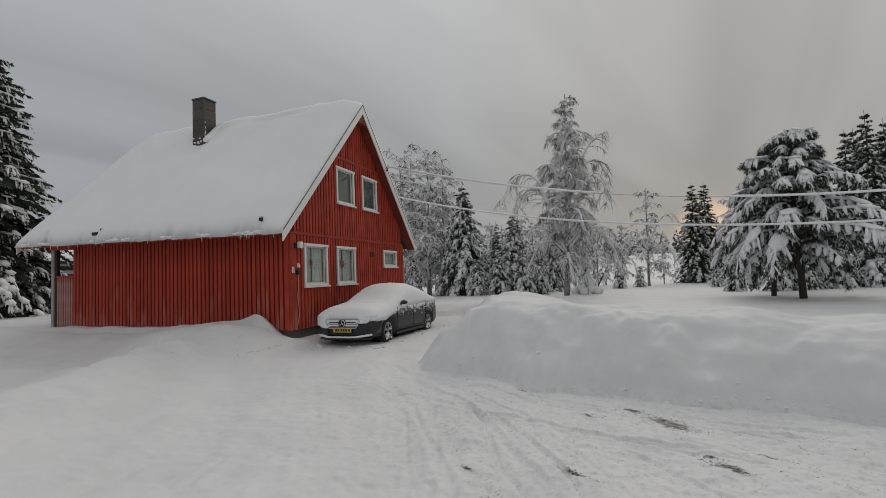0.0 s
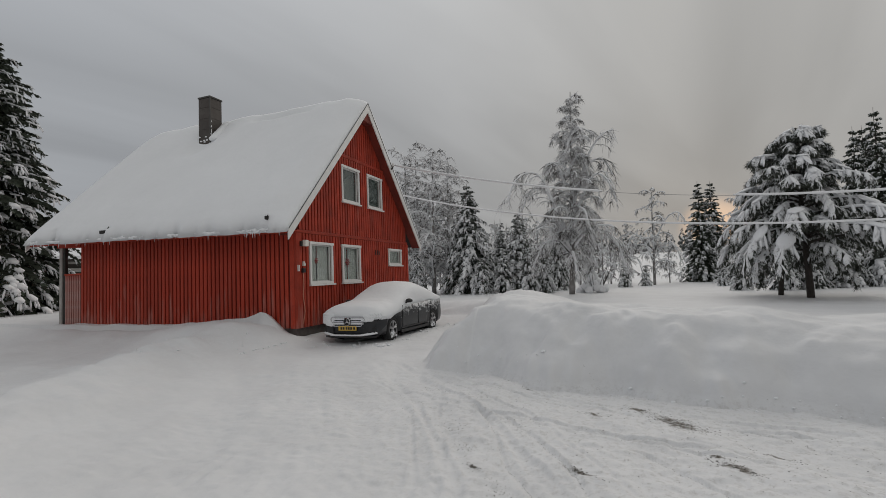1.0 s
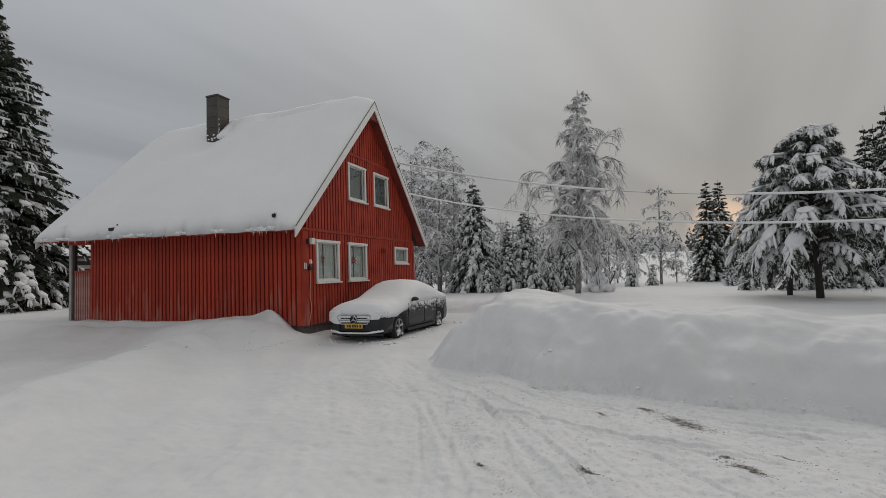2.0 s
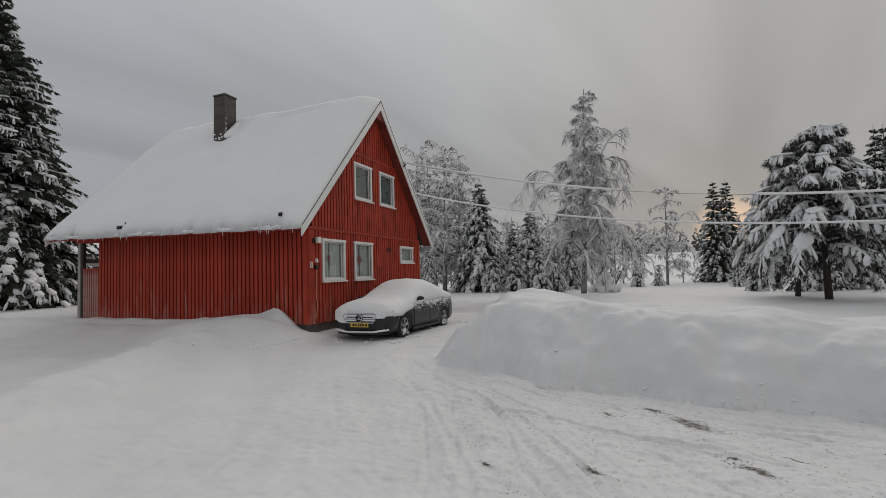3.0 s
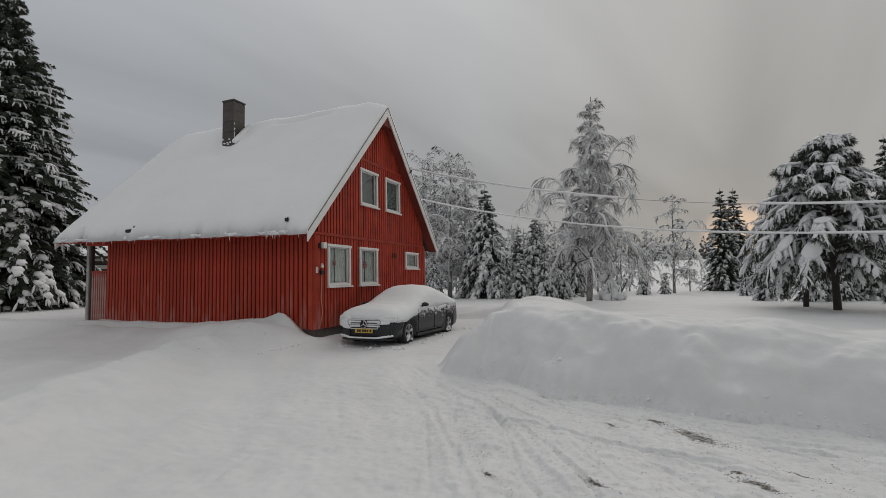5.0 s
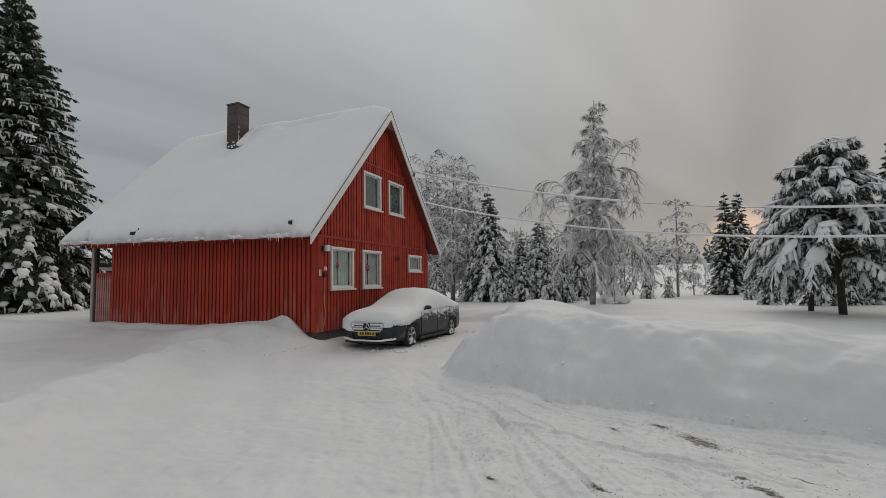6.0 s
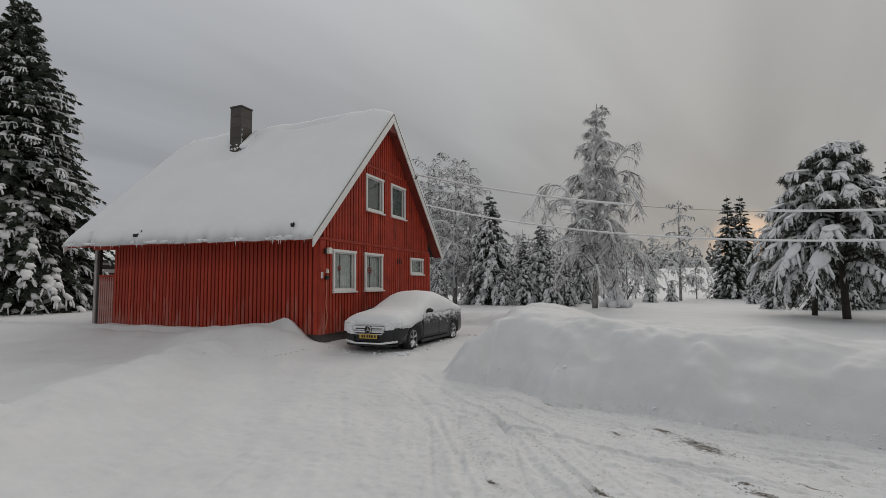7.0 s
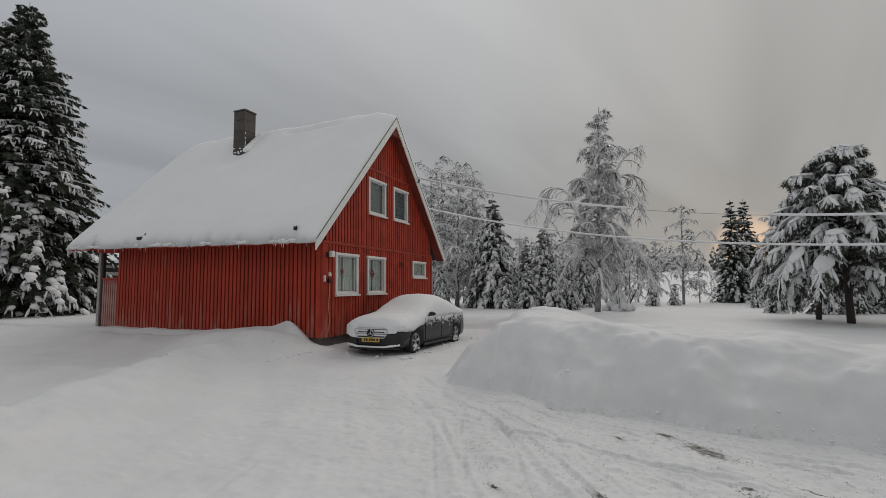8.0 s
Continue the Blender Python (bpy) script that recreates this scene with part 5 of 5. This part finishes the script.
# birches and spruces at the field's edge
BOWED = [
    [(0.0, 0, 2.6), (-0.7, -0.2, 4.8), (-1.5, -0.5, 6.7), (-2.3, -0.6, 7.15), (-3.2, -0.7, 6.6), (-3.7, -0.8, 5.4)],
    [(0.0, 0, 3.0), (-0.5, 0.5, 5.2), (-1.2, 0.8, 6.4), (-2.0, 0.9, 6.3), (-2.5, 0.9, 5.2)],
    [(0.1, 0, 4.2), (0.8, 0.2, 6.4), (1.6, 0.3, 8.4), (2.4, 0.4, 9.5), (3.2, 0.4, 9.9)],
    [(0.1, 0, 4.6), (0.9, 0.3, 6.6), (1.7, 0.4, 7.9), (2.5, 0.4, 8.0), (3.0, 0.4, 7.1)],
    [(0.1, 0, 3.6), (0.8, -0.4, 5.6), (1.5, -0.6, 6.9), (2.2, -0.7, 6.6), (2.7, -0.7, 5.3)],
    [(0.1, 0, 2.9), (0.9, -0.3, 3.7), (1.9, -0.5, 3.6), (2.7, -0.6, 2.7), (3.0, -0.6, 1.6)],
    [(0.0, 0, 2.4), (0.7, 0.5, 3.0), (1.4, 0.7, 2.6), (1.9, 0.8, 1.5)],
    [(0.0, 0, 2.5), (-0.8, -0.3, 3.2), (-1.7, -0.4, 2.8), (-2.3, -0.5, 1.6)],
    [(0.0, 0, 6.4), (-0.5, -0.2, 7.5), (-1.0, -0.3, 7.6), (-1.4, -0.3, 6.6)],
    [(0.0, 0, 6.8), (0.5, -0.2, 7.9), (1.0, -0.3, 7.8), (1.3, -0.3, 6.8)],
    [(0.05, 0, 8.4), (0.5, 0.1, 9.5), (1.1, 0.1, 9.9), (1.8, 0.1, 9.6)],
]
big_birch = stand(birch("birch_tree", 12.4, 24, 56, 18, 17, "tall birch bowed under rime and snow", spread_r=0.19, frost=0.62, low=0.14, thick=1.15, lean=0.072, taper=0.95, arches=BOWED), 5.75, 18.0, 21.3)
spruce_a = stand(spruce("spruce_tree", 8.1, 2.35, 31, 26, 9, 13, 4.6, "young spruce heavily laden with snow", M_NEEDLE_FROST, droop=0.75, pad=0.80, group="young spruces"), -1.75, 22.5)
back_birch = stand(birch("birch_tree", 10.9, 41, 34, 13, 12, "bare birch thick with rime behind the house", spread_r=0.27, frost=0.7, low=0.06, thick=1.6, taper=0.5, weep=0.7), -4.6, 22.5)
stand(pine("pine_tree", 6.9, 51, 74, "broad pine bent under heavy cushions of snow", 3.0, 0.29, power=0.95), 15.2, 11.3)
stand(pine("pine_tree", 6.7, 52, 44, "smaller pine leaning into its neighbour under snow", 2.5, 0.27, 1.0, 0.013, lean=(0.06, 0.0), power=0.95), 14.75, 13.2)

birch_b = stand(birch("birch_tree", 9.0, 61, 24, 10, 9, "bowed young birch white with rime", spread_r=0.24, frost=0.55, low=0.10, thick=1.8, taper=0.6, arches=[[(0, 0, 3.0), (1.0, 0.2, 5.2), (2.0, 0.3, 6.4), (2.9, 0.3, 6.5), (3.4, 0.3, 5.4)], [(0, 0, 2.4), (-0.9, 0, 4.2), (-1.7, 0.1, 4.6), (-2.3, 0.1, 3.2)], [(0, 0, 2.2), (1.0, -0.4, 3.6), (1.9, -0.5, 3.4), (2.3, -0.5, 2.0)]]), 11.7, 36.0, 21.3)
spruce_b = stand(spruce("spruce_tree", 9.9, 2.0, 71, 28, 9, 13, 1.9, "narrow dark spruce dusted with snow", droop=0.6, pad=0.72, group="dark spruces"), 16.5, 41.1)
spruce_c = stand(spruce("spruce_tree", 3.0, 1.05, 81, 12, 8, 8, 2.0, "small spruce buried in snow", M_NEEDLE_FROST, droop=0.85, pad=1.1, group="small spruces"), 1.0, 21.4)
for px, dist, a, k in ((748, 36, 130, 1.0), (768, 39, 250, 0.98), (818, 37, 40, 0.98), (732, 40, 300, 0.9), (790, 42, 200, 0.85)):
    x, y, _ = sight(px, dist)
    again(back_birch, x, y, a, k)
again(spruce_b, 17.9, 42.8, 60, 1.02)
for px, dist, a, k, tall in ((1572, 38, 140, 1.05, 1.24), (1590, 40, 220, 1.05, 1.3), (1615, 37, 20, 1.1, 1.3), (1650, 38, 90, 1.15, 1.2), (1690, 36, 300, 1.1, 1.15), (1500, 27, 15, 0.36, 1.0), (1540, 26, 75, 0.42, 1.0), (1580, 25, 160, 0.45, 1.0), (1455, 29, 250, 0.40, 1.0), (1620, 25, 30, 0.5, 1.0), (1660, 26, 200, 0.5, 1.0)):
    x, y, _ = sight(px, dist)
    again(spruce_b, x, y, a, k, 0.0, tall)
for x, y, a, s in ((1.9, 22.6, 40, 0.70), (4.2, 25.5, 130, 0.55), (-3.4, 24.8, 75, 0.62), (-5.2, 20.8, 200, 0.40), (-0.2, 26.5, 200, 0.62)):
    again(spruce_a, x, y, a, s)
for x, y, a, s in ((2.95, 19.8, 30, 1.0), (3.9, 20.3, 110, 0.95), (-0.4, 20.6, 190, 0.85), (6.6, 25.5, 70, 0.75), (9.0, 29.8, 10, 0.72), (10.8, 33.0, 80, 0.6), (16.3, 17.6, 50, 1.0), (17.6, 18.2, 150, 1.1), (19.2, 18.8, 250, 1.15), (14.6, 18.8, 330, 0.7), (20.8, 19.0, 20, 1.2), (17.0, 30.5, 60, 0.7), (18.6, 31.0, 160, 0.8), (15.6, 28.0, 240, 0.6), (22.6, 20.5, 280, 1.3)):
    again(spruce_c, x, y, a, s)
for x, y, a, s in ((18.1, 34.3, 20, 0.82), (-2.2, 33.5, 100, 0.72), (0.6, 35.0, 160, 0.78), (3.4, 36.5, 220, 0.70), (6.2, 35.0, 280, 0.72), (9.6, 39.0, 330, 0.68), (13.4, 40.0, 70, 0.45), (-5.5, 31.0, 40, 0.9), (20.2, 37.0, 200, 0.8), (8.0, 41.0, 50, 0.7)):
    again(birch_b, x, y, a, s)

thicket = stand(birch("birch_tree", 6.0, 63, 14, 6, 7, "scrubby young birch thick with rime", spread_r=0.34, frost=0.66, low=0.06, thick=2.6, group="rimed scrub birches"), -2.6, 27.5)
rt = random.Random(66)
for i in range(30):
    px, dist = 730 + 370 * (i + rt.random()) / 30, rt.uniform(36, 50)
    x, y, _ = sight(px, dist)
    again(thicket, x, y, rt.uniform(0, 360), rt.uniform(0.75, 1.25))
for px, dist, k in ((1130, 46, 0.4), (1235, 44, 0.35), (1330, 40, 0.5), (1360, 36, 0.8), (1390, 33, 0.6), (1440, 30, 0.6), (1500, 30, 0.7), (1560, 30, 0.7), (1345, 45, 0.9), (1405, 42, 1.0)):
    x, y, _ = sight(px, dist)
    again(thicket, x, y, px % 360, k)

# neighbour's dark shed far behind the porch
shed = thing("shed", "dark timber shed with snowy ledges behind the house", "shed")
sx0, sy0, _ = sight(128, 34, 0)
sx1, sy1, _ = sight(215, 36, 0)
hut = pose(sx0, sy0, 0.9, 0, 0, math.degrees(math.atan2(sy1 - sy0, sx1 - sx0)))
shed.matrix_basis = hut
wl = math.dist((sx0, sy0), (sx1, sy1))
part("wall", Geo().box(0, 0, -1.5, wl, 3.0, 3.0), M_BARK, shed)
for k in range(5):
    part("plank", Geo().box(-0.05, -0.08, 0.35 + k * 0.58, wl + 0.05, 0.0, 0.62 + k * 0.58, 0.01), M_GREYWOOD, shed)
part("roof", Geo().prism([(-0.5, 3.0), (1.5, 3.8), (3.5, 3.0), (3.5, 2.85), (-0.5, 2.85)], "x", -0.3, wl + 0.3), M_BARK, shed, fix=True)
cover2 = part("shed_snow", Geo().prism([(-0.55, 3.02), (-0.5, 3.25), (1.5, 4.1), (3.5, 3.25), (3.55, 3.02), (1.5, 3.81)], "x", -0.35, wl + 0.35), M_SNOW, fix=True)
cover2.matrix_basis = hut
tagged(cover2, "snow lying on the shed roof", "snow")

# far woods beyond the rising field, too distant to count
fw, fs = Geo(), Geo()
rngf = random.Random(91)
for i in range(330):
    x = -110 + 320 * (i + rngf.random()) / 330
    y = 165 + rngf.uniform(-8, 45) - 0.15 * x
    z, h = ground_z(x, y), rngf.uniform(4.5, 10.5)
    r = h * rngf.uniform(0.16, 0.26)
    tip = h * rngf.uniform(0.0, 0.2)
    for k in range(26):
        f = (k + rngf.random()) / 26
        a = rngf.uniform(0, 6.28)
        q = r * (1 - f) ** 0.7
        c = Vector((x + q * math.cos(a) * 0.8, y + q * math.sin(a) * 0.8, z + h * (0.06 + 0.92 * f)))
        g = fw if rngf.random() < 0.62 else fs
        w = h * 0.06 * (1.3 - f)
        g.blob(c, (w, 0, 0), (0, w, 0), (0, 0, w * rngf.uniform(0.6, 1.6)), rngf, 0.45, 0)
woods = tagged(part("far_woods", fw, M_FARWOOD), "distant frosted woods beyond the white field", "woods", kind="stuff")
part("snow_load", fs, M_FROST, woods)

# snow-covered shrub and the low scrub by the bank
shrub = thing("shrub", "small shrub buried under a peaked snow cap", "shrub", at=pose(6.95, 19.6, ground_z(6.95, 19.6)) @ Matrix.Scale(1.35, 4))
rs2 = random.Random(14)
cap2, stem2 = Geo(), Geo()
for i in range(26):
    f = rs2.random()
    r = 0.75 * (1 - f) ** 1.2
    a = rs2.uniform(0, 6.28)
    cap2.blob((r * math.cos(a) * 0.8, r * math.sin(a) * 0.8, f * 0.85), (0.2 - 0.1 * f, 0, 0), (0, 0.2 - 0.1 * f, 0), (0, 0, 0.24), rs2, 0.25)
for i in range(16):
    a = rs2.uniform(0, 6.28)
    pts = arc((0.3 * math.cos(a), 0.3 * math.sin(a), 0.1), (0.5 * math.cos(a), 0.5 * math.sin(a), 1), rs2.uniform(0.8, 1.2), 0.03, 4, rs2)
    stem2.tube(pts, [0.016, 0.014, 0.01, 0.008, 0.004], 4)
part("snow_cap", cap2, M_SNOW_TREE, shrub, smooth=True)
part("stem_cluster", stem2, M_TWIG, shrub)

# ---- overhead cables thick with snow ----
def cable(a, b, sag, r, seed, label, bare=(2, 2)):
    """A hanging cable under a sleeve of snow, which has dropped off between the two bare marks."""
    ob = thing("overhead_cable", label, "cable", "overhead cables")
    rng = random.Random(seed)
    a, b, n = Vector(a), Vector(b), 120
    pts = [a.lerp(b, i / n) - Vector((0, 0, 4 * sag * (i / n) * (1 - i / n))) for i in range(n + 1)]
    part("core", Geo().tube(pts, [0.008] * (n + 1), 5), M_CABLE, ob, "thin frosted grey cable")
    w = [r * (0.85 + 0.3 * abs(math.sin(i * 0.9 + seed)) * rng.uniform(0.5, 1)) for i in range(n + 1)]
    for lo, hi in ((0.0, min(1.0, bare[0])), (bare[1], 1.0)):
        run = [i for i in range(n + 1) if lo <= i / n <= hi]
        if len(run) > 2:
            part("snow_sleeve", Geo().tube([pts[i] + Vector((0, 0, r * 0.75)) for i in run], [w[i] * (0.5 if i in (run[0], run[-1]) else 1.0) for i in run], 8), M_SNOW_TREE, ob, "sleeve of snow along the cable", smooth=True)
    return ob


cable((0.42, 5.38, 5.98), (19.35, 6.19, 3.79), 0.85, 0.036, 1, "house supply cable wrapped in a sleeve of snow", (0.396, 0.584))
cable((-3.38, 11.68, 6.38), (19.12, 5.94, 2.87), 1.00, 0.036, 2, "low overhead cable wrapped in a sleeve of snow")
br = thing("cable_bracket", "small metal cable bracket on the bargeboard", "bracket")
part("arm", Geo().tube([(0.34, 5.30, 5.82), (0.42, 5.33, 5.86), (0.42, 5.38, 5.98)], [0.03, 0.03, 0.025], 7), M_TIN, br)
part("insulator", Geo().tube([(0.42, 5.38, 5.94), (0.42, 5.38, 6.06)], [0.05, 0.035], 10), M_WHITE, br)

# grit showing through the packed snow of the drive
rg = random.Random(17)
grit = Geo()
SPOTS = [(8.18, -4.25, 0.12, 0.05, 130), (8.5, -4.5, 0.26, 0.10, 330), (8.66, -4.72, 0.18, 0.09, 190), (8.88, -5.79, 0.12, 0.03, 170), (8.78, -5.57, 0.09, 0.04, 50), (6.64, -6.21, 0.045, 0.022, 80), (7.6, -6.17, 0.14, 0.02, 130), (7.68, -4.53, 0.12, 0.05, 50), (6.15, -5.25, 0.16, 0.1, 55), (6.41, -5.77, 0.09, 0.05, 40), (6.68, -3.35, 0.09, 0.02, 40), (6.3, -2.97, 0.05, 0.02, 30), (6.95, -5.2, 0.16, 0.08, 30), (6.95, -6.53, 0.14, 0.05, 35), (9.33, -5.36, 0.14, 0.02, 45), (5.33, -3.62, 0.2, 0.08, 30), (10.0, -5.1, 0.9, 0.2, 50), (7.6, -4.9, 1.3, 0.8, 110), (9.3, -5.9, 0.8, 0.35, 70), (6.2, -4.4, 0.7, 0.6, 50)]
pts, sizes = [], []
for x, y, a, b, n in SPOTS:
    for _ in range(n):
        p, q = rg.gauss(0, a), rg.gauss(0, b)
        pts.append((x + p * 0.765 + q * 0.644, y - p * 0.644 + q * 0.765))
        sizes.append(rg.uniform(0.0016, 0.0046))
for line, w, deep in TRACKS:
    if w < 0.025:
        for (x0, y0), (x1, y1) in zip(line, line[1:]):
            for _ in range(int(70 * math.dist((x0, y0), (x1, y1)))):
                t = rg.random()
                pts.append((x0 + (x1 - x0) * t + rg.gauss(0, 0.008), y0 + (y1 - y0) * t + rg.gauss(0, 0.008)))
                sizes.append(rg.uniform(0.0012, 0.003))
zs = height(np.array([p[0] for p in pts]), np.array([p[1] for p in pts]))
for (x, y), z, s in zip(pts, zs, sizes):
    grit.blob((x, y, float(z) + 0.001), (s * rg.uniform(0.8, 2.0), 0, 0), (0, s * rg.uniform(0.7, 1.2), 0), (0, 0, s * 0.6), rg, 0.4, 0)
tagged(part("gravel", grit, M_GRIT), "dark grit and gravel showing through packed snow", "gravel", kind="stuff")
# crumbs of snow along the foot of the bank and on the drive
crumb = Geo()
for _ in range(60):
    i = rg.choice((6, 7, 8, 9, 10, 11, 12))
    (x0, y0), (x1, y1) = BANK[i], BANK[i + 1]
    t = rg.random()
    x, y = x0 + (x1 - x0) * t + rg.gauss(0, 0.12), y0 + (y1 - y0) * t - abs(rg.gauss(0, 0.22)) + 0.1
    s = rg.uniform(0.01, 0.035) * rg.random() + 0.006
    crumb.blob((x, y, ground_z(x, y) + s * 0.3), (s, 0, 0), (0, s * 0.9, 0), (0, 0, s * 0.8), rg, 0.35, 0)
for _ in range(34):
    t = rg.random()
    x, y = -0.1 + 0.4 * t + rg.gauss(0, 0.03), -1.96 + 1.25 * t + rg.gauss(0, 0.04)
    q = rg.uniform(0.012, 0.03)
    crumb.blob((x, y, ground_z(x, y) + q * 0.3), (q, 0, 0), (0, q, 0), (0, 0, q * 0.8), rg, 0.35, 0)
for _ in range(16):
    t = rg.random()
    x, y = -2.0 + 0.75 * t + rg.gauss(0, 0.06), -1.7 - 2.0 * t + rg.gauss(0, 0.06)
    q = rg.uniform(0.012, 0.035)
    crumb.blob((x, y, ground_z(x, y) + q * 0.25), (q * 1.4, 0, 0), (0, q, 0), (0, 0, q * 0.7), rg, 0.3, 1)
for _ in range(20):
    i = rg.randrange(2)
    (x0, y0), (x1, y1) = HEAP[i], HEAP[i + 1]
    t = rg.random()
    x, y = x0 + (x1 - x0) * t + rg.gauss(0.3, 0.5), y0 + (y1 - y0) * t + rg.gauss(-0.4, 0.4)
    s = rg.uniform(0.01, 0.04) * rg.random() + 0.006
    crumb.blob((x, y, ground_z(x, y) + s * 0.3), (s, 0, 0), (0, s * 0.9, 0), (0, 0, s * 0.8), rg, 0.35, 0)
tagged(part("snow_crumbs", crumb, M_SNOW), "loose crumbs of ploughed snow", "snow crumbs", kind="stuff")

slush = Geo()
for _ in range(110):
    x, y = rg.uniform(0.3, 2.9), rg.gauss(-0.05, 0.22)
    if rg.random() < 0.45:
        x, y = rg.gauss(2.62, 0.14), rg.uniform(-0.2, 4.9)
    s_ = rg.uniform(0.01, 0.045) * rg.random() ** 2 + 0.008
    slush.blob((x, y, ground_z(x, y) + s_ * 0.2), (s_ * 1.3, 0, 0), (0, s_, 0), (0, 0, s_ * 0.8), rg, 0.35, 1)
tagged(part("slush_lumps", slush, M_SNOW, smooth=True), "broken slush and snow lumps round the car", "slush", kind="stuff")

# ---- cladding boards, the pieces of the walls ----
PITCH, BW = 0.150, 0.102


def board(parent, geo_or_mesh, where=None):
    me = geo_or_mesh.mesh("board", M_RED) if isinstance(geo_or_mesh, Geo) else geo_or_mesh
    ob = new("board", me)
    ob.parent = parent
    if where:
        ob.location = where
    return ob


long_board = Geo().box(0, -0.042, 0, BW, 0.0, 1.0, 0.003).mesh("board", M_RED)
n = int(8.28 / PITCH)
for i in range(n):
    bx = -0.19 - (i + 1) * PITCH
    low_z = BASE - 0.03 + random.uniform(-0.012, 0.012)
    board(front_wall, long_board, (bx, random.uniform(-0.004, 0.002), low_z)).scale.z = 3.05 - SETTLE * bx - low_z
porch_board = Geo().box(0, -0.030, 0.3, BW - 0.03, 0.0, 2.215, 0.004).mesh("board", M_PORCH)
for i in range(7):
    board(porch_panel, porch_board, (-9.25 + i * 0.112, 0, 0))
tiers = ((BASE - 0.03, 3.07), (3.17, 5.69), (5.79, 9.0))
for i in range(int(WID / PITCH) + 1):
    y0 = 0.11 + i * PITCH
    y1 = y0 + BW
    if y1 > WID - 0.1:
        break
    for lo, hi in tiers:
        spans = [[lo, hi]]
        for _, wy0, wy1, wz0, wz1 in WINDOWS:
            if y1 > wy0 - 0.005 and y0 < wy1 + 0.005:
                nxt = []
                for a, b in spans:
                    if wz1 <= a or wz0 >= b:
                        nxt.append([a, b])
                    else:
                        nxt += [[a, wz0 - 0.02], [wz1, b]]
                spans = nxt
        for a, b in spans:
            t0, t1 = min(b, under_roof(y0) - 0.01), min(b, under_roof(y1) - 0.01)
            if min(t0, t1) - a > 0.05:
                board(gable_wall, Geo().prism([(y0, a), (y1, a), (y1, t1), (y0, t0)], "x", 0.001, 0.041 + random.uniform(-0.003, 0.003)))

# chimney cladding sheets, lapped in courses
c0, c1, hs = CH
for k in range(5):
    z0, z1 = 6.70 + k * 0.41, 7.10 + k * 0.41
    z1 = min(z1, 8.69)
    for sheet in (Geo().box(c0 - hs, c1 - hs - 0.006 + k * 0.0015, z0, c0 + hs - 0.02, c1 - hs + 0.012, z1, 0.003), Geo().box(c0 + hs - 0.012, c1 - hs + 0.015, z0, c0 + hs + 0.006 - k * 0.0015, c1 + hs, z1, 0.003)):
        part("sheet", sheet, M_CHIM, chimney)
part("corner_strip", Geo().box(c0 + hs - 0.03, c1 - hs - 0.014, 6.7, c0 + hs + 0.014, c1 - hs + 0.03, 8.69, 0.004), M_TIN, chimney)
flash = Geo()
for i in range(24):
    a = random.random()
    z = 6.95 + abs(random.gauss(0, 0.22))
    if random.random() < 0.5:
        flash.blob((c0 - hs + 2 * hs * a, c1 - hs - 0.01, z), (0.05, 0, 0), (0, 0.014, 0), (0, 0, 0.035), random, 0.35)
    else:
        flash.blob((c0 + hs, c1 - hs + 0.02 + 0.02 * a, z + 0.2), (0.016, 0, 0), (0, 0.03, 0), (0, 0, 0.06), random, 0.35)
tagged(part("rime", flash, M_SNOW_TREE, chimney, "rime clinging to the sheets", smooth=True), kind="stuff")
drift = Geo()
for i in range(10):
    drift.blob((c0 + hs + 0.10 + 0.05 * random.random(), c1 - 0.15 + 0.07 * i, 7.16 + 0.075 * i), (0.20, 0, 0), (0, 0.24, 0.1), (0, -0.05, 0.14), random, 0.03, 2)
tagged(part("snow_drift", drift, M_SNOW, smooth=True), "snow drifted against the chimney", "snow")
